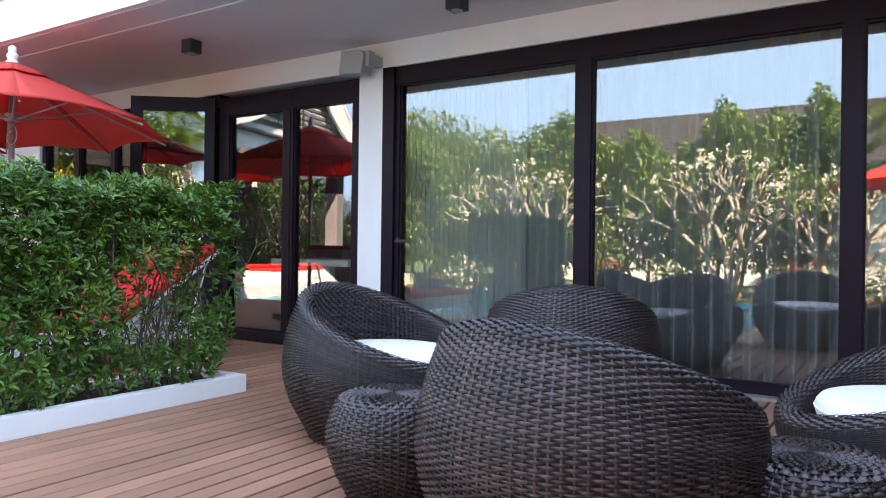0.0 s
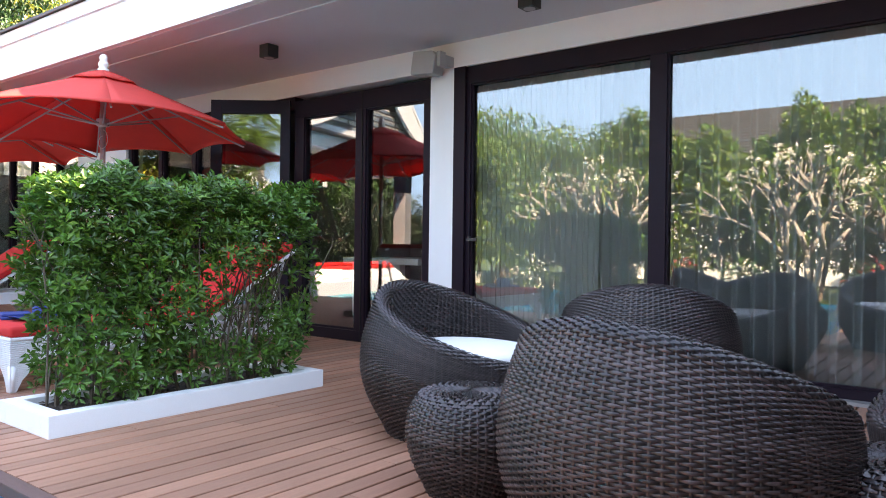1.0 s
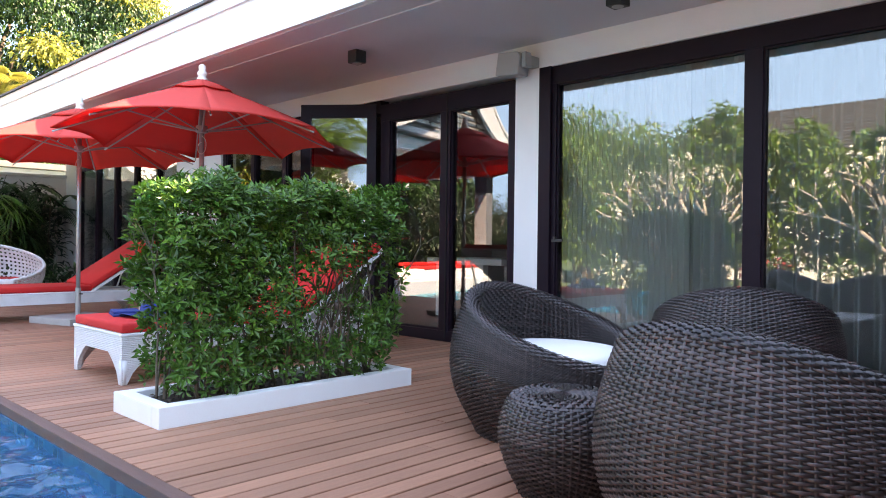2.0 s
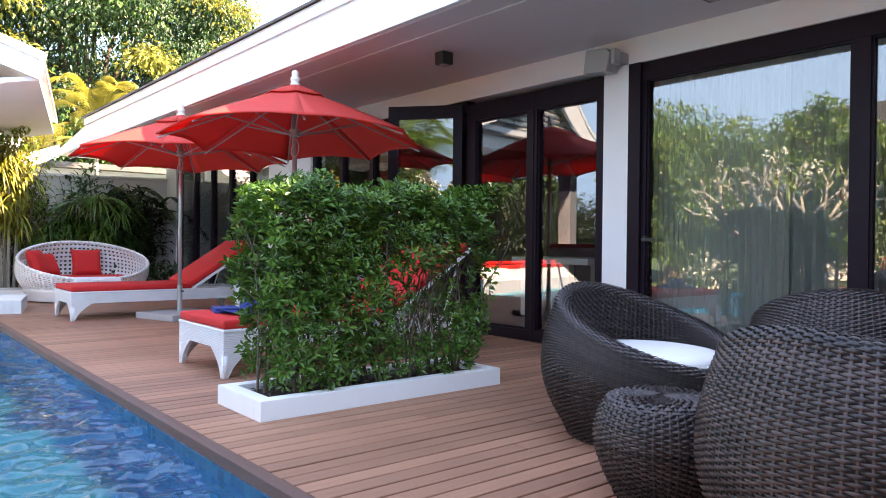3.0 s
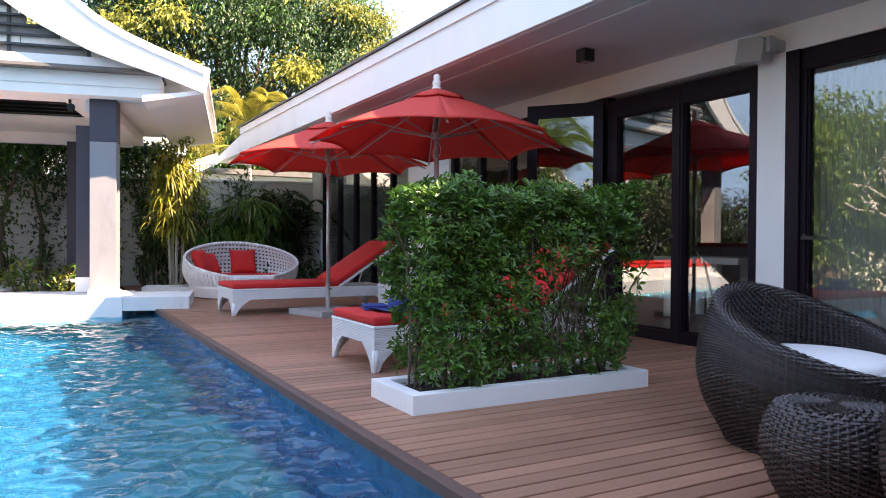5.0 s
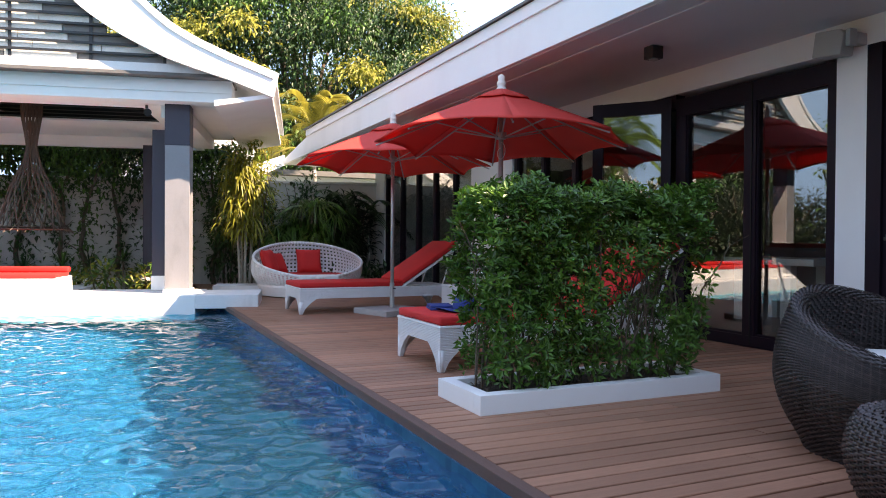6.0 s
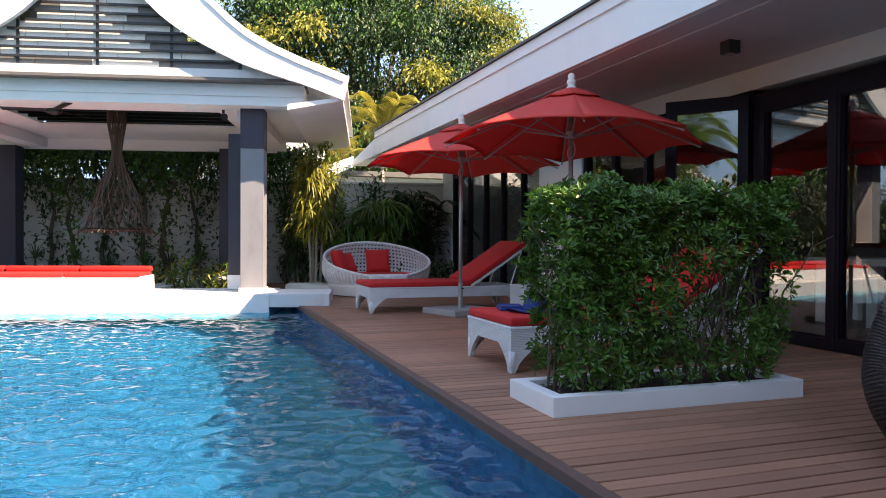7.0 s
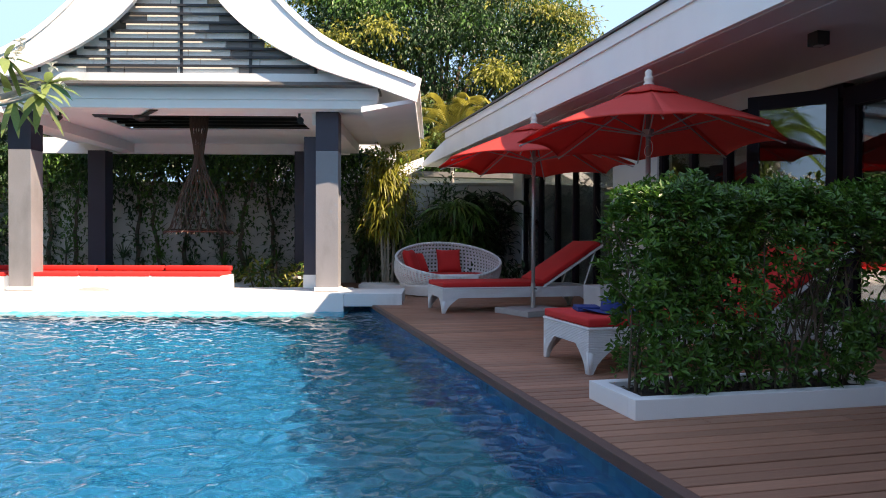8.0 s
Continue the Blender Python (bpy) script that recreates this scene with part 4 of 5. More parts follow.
OUT = ((0, 6.2), (0.35, 5.75), (0.7, 5.3), (1.1, 4.82), (1.49, 4.37), (1.81, 4.07), (2.05, 3.88), (2.37, 3.70), (2.78, 3.52), (3.18, 3.37), (3.49, 3.25))
INN = ((0, 5.35), (0.3, 4.78), (0.59, 4.36), (0.77, 4.17), (0.94, 4.01), (1.17, 3.85), (1.43, 3.69), (1.73, 3.54), (2.01, 3.41), (2.37, 3.29), (2.82, 3.16), (3.42, 2.94))


def curve(rows, d):
    return float(np.interp(d, [r[0] for r in rows], [r[1] for r in rows]))


for s in (1, -1):
    ds = np.linspace(0, 3.42, 28)
    verts, faces = [], []
    for d in ds:
        for x in (0.72, 0.80):
            verts += [(x, MID + s * d, curve(INN, d)), (x, MID + s * (d + 0.07 * d / 3.42), curve(OUT, d))]
    for k in range(len(ds) - 1):
        a, b = 4 * k, 4 * k + 4
        faces += [(a, a + 1, b + 1, b), (a + 2, b + 2, b + 3, a + 3), (a, b, b + 2, a + 2), (a + 1, a + 3, b + 3, b + 1)]
    e = 4 * (len(ds) - 1)
    faces.append((e, e + 1, e + 3, e + 2))
    grid_part("barge_board", verts, faces, WHITE, pav, "white curved barge board", smooth=False)
    # thin raised moulding along the board's upper edge
    verts, faces = [], []
    for d in ds:
        z = curve(OUT, d)
        for x in (0.802, 0.825):
            verts += [(x, MID + s * d, z - 0.085), (x, MID + s * d, z + 0.012)]
    for k in range(len(ds) - 1):
        a, b = 4 * k, 4 * k + 4
        faces += [(a, a + 1, b + 1, b), (a + 2, b + 2, b + 3, a + 3), (a, b, b + 2, a + 2), (a + 1, a + 3, b + 3, b + 1)]
    faces.append((e, e + 1, e + 3, e + 2))
    grid_part("moulding", verts, faces, WHITE, pav, smooth=False)
    for nm, lift, thick, mat in (("roof_shell", 0.0, 0.05, TILE_ROOF), ("roof_underside", -0.055, 0.05, WHITE)):
        verts, faces = [], []
        ds2 = np.linspace(0, 3.46, 28)
        for d in ds2:
            z = curve(OUT, d) + lift
            for x in (0.718, -4.6):
                verts += [(x, MID + s * d, z - thick), (x, MID + s * d, z)]
        for k in range(len(ds2) - 1):
            a, b = 4 * k, 4 * k + 4
            faces += [(a, a + 1, b + 1, b), (a + 2, b + 2, b + 3, a + 3), (a, b, b + 2, a + 2), (a + 1, a + 3, b + 3, b + 1)]
        e2 = 4 * (len(ds2) - 1)
        faces.append((e2, e2 + 1, e2 + 3, e2 + 2))
        grid_part(nm, verts, faces, mat, pav, smooth=True)
    # sloping soffit between board foot and beam
    bm = bmesh.new()
    y1, y0 = MID + s * 3.40, MID + s * 2.62
    vs = [bm.verts.new(p) for p in ((0.718, y1, 2.95), (-4.5, y1, 2.95), (-4.5, y0, 2.80), (0.718, y0, 2.80), (0.718, y1, 3.0), (-4.5, y1, 3.0), (-4.5, y0, 2.88), (0.718, y0, 2.88))]
    for f in ((0, 1, 2, 3), (4, 7, 6, 5), (0, 4, 5, 1), (1, 5, 6, 2), (2, 6, 7, 3), (3, 7, 4, 0)):
        bm.faces.new([vs[i] for i in f])
    bmesh.ops.recalc_face_normals(bm, faces=bm.faces)
    part("eave_soffit", bm, WHITE, pav)

# gable: dark slats before pale panels
z = 3.46
while z < 5.0:
    half = next((d for d in np.linspace(3.4, 0, 80) if curve(INN, d) > z + 0.06), 0)
    half = max(half + 0.10, 0.06)
    part("slat", boxes(((0.60, MID - half, z), (0.63, MID + half, z + 0.032))), BLACK, pav)
    z += 0.125
for y in (-4.1, -3.1, MID, -1.05, -0.1):
    top = curve(INN, abs(y - MID)) + 0.05
    part("mullion", boxes(((0.588, y - 0.02, 3.372), (0.598, y + 0.02, top))), BLACK, pav)
gen = np.random.default_rng(21)
z = 3.38
while z < 5.0:
    y = -4.4
    while y < 0.3:
        w = gen.uniform(0.5, 1.1)
        if curve(INN, abs(y + w / 2 - MID)) + 0.1 > z:
            part("gable_panel", boxes(((0.54 - gen.uniform(0, 0.04), y, z), (0.575, y + w - 0.01, z + 0.12))), PANEL if gen.random() < 0.8 else SLAT_GREY, pav)
        y += w
    z += 0.125
for k in range(9):
    part("ceiling_slat", boxes(((-3.5 + 0.38 * k, -4.4, 3.16), (-3.42 + 0.38 * k, -0.3, 3.21))), BLACK, pav)
part("ceiling_board", boxes(((-3.6, -4.44, 3.24), (0.0, -0.26, 3.27))), SLAT_GREY, pav)

bench = thing("bench", PAV, PT, "white built-in bench with red seat and back cushions", "bench")
part("base", boxes(((-0.62, -7.0, 0.172), (0.10, -1.62, 0.40))), WHITE, bench, bevel=0.006)
for k in range(5):
    y1 = -1.63 - 1.08 * k
    part("seat_cushion", boxes(((-0.5, y1 - 1.06, 0.388), (0.11, y1, 0.45))), RED_CUSHION, bench, smooth=True, bevel=0.015)
    part("back_cushion", boxes(((-0.62, y1 - 1.06, 0.452), (-0.48, y1 - 0.01, 0.535))), RED_CUSHION, bench, smooth=True, bevel=0.02)
bm = bmesh.new()
prism(bm, [(-3.55 + 0.24 * math.cos(math.pi * k / 14), 0.176 + 0.05 * math.sin(math.pi * k / 14)) for k in range(15)], "x", 0.101, 0.108)
part("vent", bm, CONCRETE, bench, "small grey arched vent")
part("seam", boxes(((0.101, -2.66, 0.19), (0.104, -2.65, 0.40))), CONCRETE, bench)

fan = thing("ceiling_fan", (-12.4, -2.1, 3.155), 0, "dark three-bladed ceiling fan under the pavilion roof", "fan")
bm = bmesh.new()
lathe(bm, [(0.02, 0.0), (0.02, -0.20), (0.11, -0.21), (0.12, -0.30), (0.05, -0.34)], 18)
part("motor", bm, BLACK, fan, smooth=True)
for k in range(3):
    bm = bmesh.new()
    box(bm, (0.10, -0.06, -0.006), (0.72, 0.06, 0.006), Matrix.Translation((0, 0, -0.27)) @ Matrix.Rotation(2.1 * k + 0.4, 4, "Z") @ Matrix.Rotation(0.2, 4, "X"))
    part("blade", bm, BLACK, fan, bevel=0.002)

lant = thing("pendant_lantern", (0, 0, 0), 0, "large brown woven rattan pendant lantern flaring to a ragged hem", "lantern")
lant.matrix_basis = pose(*PAV, 0, 0, PT) @ pose(-1.0, -2.31, 0)


def lantern_r(z):
    return float(np.interp(z, (1.05, 1.12, 1.35, 1.70, 2.1, 2.35, 2.5, 2.85, 3.15), (0.58, 0.47, 0.40, 0.30, 0.12, 0.065, 0.085, 0.14, 0.15)))


for k in range(36):
    verts = []
    a0, way = 2 * math.pi * k / 36, 1 if k % 2 else -1
    for z in np.linspace(3.15, 1.05, 22):
        a = a0 + way * (3.15 - z) * 0.75
        p = Vector((lantern_r(z) * math.cos(a), lantern_r(z) * math.sin(a), z + 0.02 * math.sin(k * 5)))
        o, s = Vector((math.cos(a), math.sin(a), 0)) * 0.010, Vector((-math.sin(a), math.cos(a), 0)) * 0.010
        verts += [p + o, p + s, p - o, p - s]
    faces = [(4 * i + j, 4 * i + (j + 1) % 4, 4 * i + 4 + (j + 1) % 4, 4 * i + 4 + j) for i in range(21) for j in range(4)]
    grid_part("strand", verts, faces, RATTAN, lant, smooth=False)
for z, r in ((1.09, 0.54), (1.12, 0.48)):
    bm = bmesh.new()
    lathe(bm, [(r - 0.01, z), (r, z - 0.01), (r + 0.01, z), (r, z + 0.01), (r - 0.01, z)], 30)
    part("hoop", bm, RATTAN, lant)
for y, s in ((0.35, 1), (-4.1, -1)):
    sl = thing("spotlight", (0, 0, 0), 0, "small dark spotlight under the pavilion beam", "spotlight", "pavilion spotlights")
    sl.matrix_basis = pose(*PAV, 0, 0, PT) @ pose(0.0, -0.45 if s > 0 else -4.1, 2.90)
    bm = bmesh.new()
    rod(bm, (0, 0, 0.0), (0, 0, -0.05), 0.02, 0.02, 8)
    rod(bm, (-0.02, 0.0, -0.07), (0.09, 0.03 * s, -0.12), 0.03, 0.055, 12)
    part("head", bm, BLACK, sl)


# ---- white wicker daybed ----
def daybed():
    d = thing("wicker_daybed", (-12.6, 2.93, 0), -2, "round white open-weave wicker daybed with red cushions", "daybed")
    prof = ((0.0, 0.62), (0.15, 0.80), (0.32, 0.93), (0.5, 0.97), (0.72, 0.93), (0.95, 0.84))

    def rim(phi):
        return 0.36 + 0.58 * (0.5 - 0.5 * np.cos(phi)) ** 0.9

    def P(phi, s, off=0.0):
        z = s * rim(phi)
        r = smooth_profile(z, prof) + off
        return Vector((r * math.cos(phi), r * math.sin(phi), float(z)))
    N, M = 84, 13

    def band(pts_a, pts_b, bm):
        n = len(pts_a)
        rows = [[bm.verts.new(p) for p in q] for q in (pts_a, pts_b)]
        for k in range(n - 1):
            bm.faces.new((rows[0][k], rows[0][k + 1], rows[1][k + 1], rows[1][k]))
    bm = bmesh.new()
    for i in range(M + 1):
        s = i / M
        h = 0.020 if i < M else 0.03
        ph = [2 * math.pi * k / 128 for k in range(129)]
        band([P(a, max(s - h, 0), 0.006) for a in ph], [P(a, min(s + h, 1.03), 0.006) for a in ph], bm)
    for k in range(N):
        a = 2 * math.pi * k / N
        ss = np.linspace(0, 1, 12)
        band([P(a - 0.017, s) for s in ss], [P(a + 0.017, s) for s in ss], bm)
    sh = part("woven_shell", bm, WICKER_WHITE, d, smooth=False)
    sh.modifiers.new("strand", "SOLIDIFY").thickness = 0.012
    bm = bmesh.new()
    for k in range(96):
        a, b = 2 * math.pi * k / 96, 2 * math.pi * (k + 1) / 96
        rod(bm, P(a, 1.0), P(b, 1.0), 0.026, 0.026, 8)
    part("rim_roll", bm, WICKER_WHITE, d, smooth=True)
    bm = bmesh.new()
    lathe(bm, [(0.60, 0.0), (0.80, 0.02), (0.86, 0.18), (0.86, 0.25), (0.05, 0.26)], 48)
    part("seat", bm, WICKER_WHITE, d)
    bm = bmesh.new()
    lathe(bm, [(0.05, 0.262), (0.82, 0.264), (0.85, 0.29), (0.85, 0.35), (0.80, 0.38), (0.05, 0.385)], 48)
    part("seat_cushion", bm, RED_CUSHION, d, "red seat cushion", smooth=True)
    bm = bmesh.new()
    box(bm, (0.62, -0.32, 0.16), (0.95, 0.34, 0.40))
    part("front_arm", bm, WICKER_WHITE, d, bevel=0.02)
    d.scale = (0.98, 0.98, 0.96)
    return d


daybed()


def pillow(at, turn, lean, size=0.46):
    p = thing("pillow", at, 0, "plump square red pillow on the white daybed", "pillow", "daybed pillows")
    p.matrix_basis = pose(*at, 0, 0, turn) @ pose(0, 0, 0, lean, 0, 0)
    n = 15
    verts, faces = [], []
    for sgn in (1, -1):
        for i in range(n):
            for j in range(n):
                u, v = 2 * i / (n - 1) - 1, 2 * j / (n - 1) - 1
                h = 0.085 * ((1 - u ** 4) * (1 - v ** 4)) ** 0.5
                k = 1 - 0.07 * (1 - u * u) * abs(v) ** 3 - 0.0
                k2 = 1 - 0.07 * (1 - v * v) * abs(u) ** 3
                verts.append((u * size / 2 * k2, sgn * h, v * size / 2 * k + size / 2))
    for o in (0, n * n):
        for i in range(n - 1):
            for j in range(n - 1):
                a = o + i * n + j
                faces.append((a, a + 1, a + n + 1, a + n) if o == 0 else (a, a + n, a + n + 1, a + 1))
    grid_part("cover", verts, faces, RED_CUSHION, p)


pillow((-12.62, 2.36, 0.355), 150, -20)
pillow((-12.95, 2.52, 0.355), 120, -30, 0.42)
pillow((-13.12, 3.10, 0.355), 88, -20)

# ---- garden ----
pm = pose(*PAV, 0, 0, PT)
gw = thing("garden_wall", PAV, PT, "pale rendered garden wall behind the planting", "wall", kind="structure")
part("wall_panel", boxes(((-5.25, -16.0, -0.15), (-5.0, 7.5, 2.18))), WALL_GARDEN, gw)
part("coping", boxes(((-5.29, -16.0, 2.182), (-4.96, 7.5, 2.24))), WALL_GARDEN, gw, bevel=0.006)


def world_xy(lx, ly):
    v = pm @ Vector((lx, ly, 0))
    return v.x, v.y


def blades(pos, way, length, width, droop=0.5, rows=4):
    """Long narrow leaves that arch over; arrays."""
    n = len(pos)
    way = way / np.linalg.norm(way, axis=1, keepdims=True)
    side = np.cross(way, (0, 0, 1.0))
    side /= np.linalg.norm(side, axis=1, keepdims=True) + 1e-9
    length, width = np.broadcast_to(length, n)[:, None], np.broadcast_to(width, n)[:, None]
    vs = []
    for k in range(rows + 1):
        s = k / rows
        c = pos + way * length * s - np.array((0, 0, 1.0)) * length * droop * s ** 2.2
        w = width * 0.5 * (0.55 + 0.9 * s - 1.45 * s ** 3) if k < rows else width * 0.02
        vs += [c - side * w, c + side * w]
    verts = np.stack(vs, 1).reshape(-1, 3)
    m = 2 * (rows + 1)
    base = (np.arange(n) * m)[:, None]
    faces = np.concatenate([base + np.array([[2 * k, 2 * k + 1, 2 * k + 3, 2 * k + 2]]) for k in range(rows)], 0)
    return verts, faces


def mop_plant(at, height, heads, leaf, mat, label, seed, name="yucca", width=0.035, droop=0.7, count=60, category="plant"):
    gen = np.random.default_rng(seed)
    t = thing(name, (*at, -0.16), 0, label, category, "garden plants")
    bm = bmesh.new()
    pos, way = [], []
    for k in range(heads):
        a = gen.uniform(0, 6.28)
        h = height * gen.uniform(0.55, 1.0)
        e = Vector((0.22 * math.cos(a) * height * 0.5, 0.22 * math.sin(a) * height * 0.5, h))
        rod(bm, (0.05 * math.cos(a), 0.05 * math.sin(a), 0), e, 0.03, 0.02, 6)
        d = unit(count, gen)
        d[:, 2] = np.abs(d[:, 2]) * 0.9 + 0.02
        pos.append(np.tile(np.array(e), (count, 1)) - d * 0.0)
        way.append(d)
    part("stem", bm, BARK, t)
    pos, way = np.concatenate(pos), np.concatenate(way)
    v, f = blades(pos, way, leaf * gen.uniform(0.7, 1.15, len(pos)), width, droop)
    ob = grid_part("leaves", v, f, mat, t)
    ob["kind"] = "stuff"
    return t


def palm(at, height, fronds, length, mat, label, seed, lift=0.5, leaflet=0.34, lw=0.035, name="palm_tree", trunk=0.09):
    gen = np.random.default_rng(seed)
    t = thing(name, (*at, -0.16), 0, label, "palm", "garden palms")
    bm = bmesh.new()
    for k in range(8):
        rod(bm, (0.02 * math.sin(k), 0.02 * math.cos(k * 1.3), height * k / 8), (0.02 * math.sin(k + 1), 0.02 * math.cos((k + 1) * 1.3), height * (k + 1) / 8), trunk * (1 - 0.03 * k), trunk * (1 - 0.03 * (k + 1)) * 0.95, 10)
    part("trunk", bm, BARK_PALE, t, smooth=True)
    for k in range(fronds):
        a = 2 * math.pi * k / fronds + gen.uniform(-0.3, 0.3)
        up = gen.uniform(lift - 0.45, lift + 0.55)
        L = length * gen.uniform(0.8, 1.1)
        out = np.array((math.cos(a), math.sin(a), 0))
        m = 26
        s = np.linspace(0.08, 1, m)
        c = out * (s * L * math.cos(up))[:, None] + np.array((0, 0, 1.0)) * (height + L * (math.sin(up) * s - (0.45 + 0.25 * math.cos(up)) * s ** 2.3))[:, None]
        tan = np.gradient(c, axis=0)
        tan /= np.linalg.norm(tan, axis=1, keepdims=True)
        side = np.cross(tan, (0, 0, 1.0))
        side /= np.linalg.norm(side, axis=1, keepdims=True)
        pos = np.concatenate([c, c])
        w = np.concatenate([tan * 0.75 + side, tan * 0.75 - side]) + (0, 0, 0.12)
        ll = np.tile(leaflet * np.sin(np.pi * (0.12 + 0.83 * s)) ** 0.6, 2)
        v, f = blades(pos, w, ll, lw, 0.35, 3)
        fr = grid_part("frond", v, f, mat, t)
        bm = bmesh.new()
        for i in range(0, m - 3, 3):
            rod(bm, c[i], c[min(i + 3, m - 1)], 0.012 * (1 - i / m) + 0.003, 0.012 * (1 - i / m) + 0.002, 5)
        part("midrib", bm, mat, fr)
    return t


def shrub(at, height, radius, count, size, mat, label, seed, name="shrub", stems=6, low=0.1, aspect=0.45, mats=None, z0=-0.16):
    gen = np.random.default_rng(seed)
    t = thing(name, (*at, z0), 0, label, "shrub", "garden shrubs")
    bm = bmesh.new()
    for k in range(stems):
        a = gen.uniform(0, 6.28)
        p = Vector((0.08 * math.cos(a), 0.08 * math.sin(a), 0))
        w = Vector((0.35 * math.cos(a) * radius / height, 0.35 * math.sin(a) * radius / height, 1)).normalized()
        for s in range(5):
            q = p + w * height * 0.19
            rod(bm, p, q, 0.02 - 0.003 * s, 0.017 - 0.003 * s, 5)
            w = (w + Vector((gen.normal(0, 0.16), gen.normal(0, 0.16), 0.05))).normalized()
            p = q
    part("stem", bm, BARK, t)
    n = count
    d = unit(n, gen)
    r = gen.random(n) ** 0.4
    lump = 1 + 0.22 * np.sin(d[:, 0] * 6 + seed) * np.sin(d[:, 2] * 7) + 0.15 * np.sin(d[:, 1] * 9)
    p = d * (r * lump)[:, None] * (radius, radius, height * (1 - low) / 2) + (0, 0, height * (1 + low) / 2)
    w = d + gen.normal(0, 0.6, d.shape) + (0, 0, -0.1)
    for i, mm in enumerate(mats or (mat,)):
        sel = slice(i, None, len(mats or (mat,)))
        ln = size * gen.uniform(0.6, 1.3, len(p[sel]))
        v, f = leaf_mesh(p[sel], w[sel], np.tile((0.2, 0.1, 1.0), (len(p[sel]), 1)), ln, ln * aspect)
        ob = grid_part("leaves", v, f, mm, t, smooth=False)
        ob["kind"] = "stuff"
    return t


# planting before the garden wall, behind the pavilion
for k, ly in enumerate(np.linspace(-8.0, 0.0, 14)):
    x, y = world_xy(-4.65 + 0.2 * math.sin(k * 2.3), ly)
    gen = np.random.default_rng(40 + k)
    v = thing("vine", (x, y, -0.16), 0, "dark climbing shrub with bare stems against the garden wall", "vine", "wall climbers")
    bm = bmesh.new()
    p = Vector((0, 0, 0))
    for s in range(12):
        q = p + Vector((gen.normal(0, 0.03), gen.normal(0, 0.05), 0.21))
        rod(bm, p, q, 0.058 - 0.003 * s, 0.055 - 0.003 * s, 6)
        if s > 2 and s % 2:
            rod(bm, q, q + Vector((gen.normal(0, 0.05), gen.normal(0, 0.16), 0.22)), 0.012, 0.006, 5)
        p = q
    part("stem", bm, BARK, v)
    n = 1350
    pp = np.stack([gen.normal(0, 0.14, n), gen.normal(0, 0.28, n), 3.1 - gen.exponential(0.42, n)], 1)
    low = gen.random(n) < 0.17
    pp[:, 2] = np.where(low, gen.uniform(0.3, 2.6, n), np.clip(pp[:, 2], 0.4, 3.3))
    pp[:, 1] *= np.where(pp[:, 2] > 1.9, 1.4, 0.5)
    ln = gen.uniform(0.08, 0.16, n)
    vv, f = leaf_mesh(pp, unit(n, gen) + (0.3, 0, -0.3), np.tile((0, 0, 1.0), (n, 1)), ln, ln * 0.5)
    grid_part("leaves", vv, f, LEAF_DARK if k % 3 else LEAF_MID, v, smooth=False)["kind"] = "stuff"
for k, ly in enumerate((-7.0, -6.2, -5.4, -4.9, -4.1, -3.5, -2.75, -2.35, -1.7, -1.15, -0.6)):
    x, y = world_xy(-4.15, ly)
    mop_plant((x, y), 0.75 + 0.15 * math.sin(k * 2), 1, 0.5, LEAF_DARK if k % 2 else LEAF_MID, "spiky green rosette plant in the bed behind the pavilion", 60 + k, droop=0.25, count=34)
for k, ly in enumerate((-1.9, -1.45, -1.0, -0.55)):
    x, y = world_xy(-2.2 + 0.5 * math.sin(k * 2.1), ly)
    shrub((x, y), 0.62 + 0.2 * (k % 2), 0.28, 150, 0.16, LEAF_YELLOW, "yellow variegated croton in the sunlit bed", 80 + k, "croton", 3, 0.15, 0.4, (LEAF_YELLOW, LEAF_MID))
# bed beyond the daybed
x, y = world_xy(-3.0, 0.72)
gen = np.random.default_rng(101)
dr = thing("dracaena", (x, y, -0.16), 0, "tall golden dracaena with long drooping leaves beside the pavilion", "plant", "garden plants")
bm = bmesh.new()
for k in range(4):
    rod(bm, (0.06 * math.cos(k * 1.7), 0.08 * math.sin(k * 1.7), 0), (0.16 * math.cos(k * 1.7), 0.2 * math.sin(k * 1.7), 2.2 + 0.15 * k), 0.03, 0.02, 7)
part("stem", bm, BARK_PALE, dr)
n = 620
pp = np.stack([gen.normal(0, 0.14, n), gen.normal(0, 0.16, n), gen.uniform(1.25, 2.75, n)], 1)
d = unit(n, gen) * (1, 1, 0.5) + (0.2, 0, 0.15)
v, f = blades(pp, d, gen.uniform(0.2, 0.4, n), 0.04, 1.1)
grid_part("leaves", v, f, LEAF_YELLOW, dr)["kind"] = "stuff"
shrub((x - 0.3, y + 0.1), 3.1, 0.55, 1500, 0.13, LEAF_YELLOW, "golden-leaved shrub beside the pavilion", 102, "tall_shrub", 4, 0.35, 0.4, (LEAF_YELLOW, LEAF_PALM))
for k, (lx, ly, h, mt) in enumerate(((-3.6, 1.35, 1.5, LEAF_MID), (-3.4, 1.9, 1.9, LEAF_PALM), (-3.5, 2.3, 1.7, LEAF_MID), (-3.9, 1.7, 2.2, LEAF_MID), (-4.0, 2.7, 1.8, LEAF_DARK))):
    x, y = world_xy(lx, ly)
    mop_plant((x, y), h, 3, 0.62, mt, "green arching grass-leaved yucca before the garden wall", 110 + k, "yucca", 0.03, 0.85, 80)
for k, (lx, ly, h) in enumerate(((-3.5, 2.0, 1.7), (-4.2, 2.6, 1.9), (-4.4, 3.2, 1.7))):
    x, y = world_xy(lx, ly)
    palm((x, y), h, 9, 0.95, LEAF_DARK if k else LEAF_MID, "small dark green palm in the bed behind the daybed", 120 + k, 0.55, 0.24, 0.03, "small_palm", 0.035)
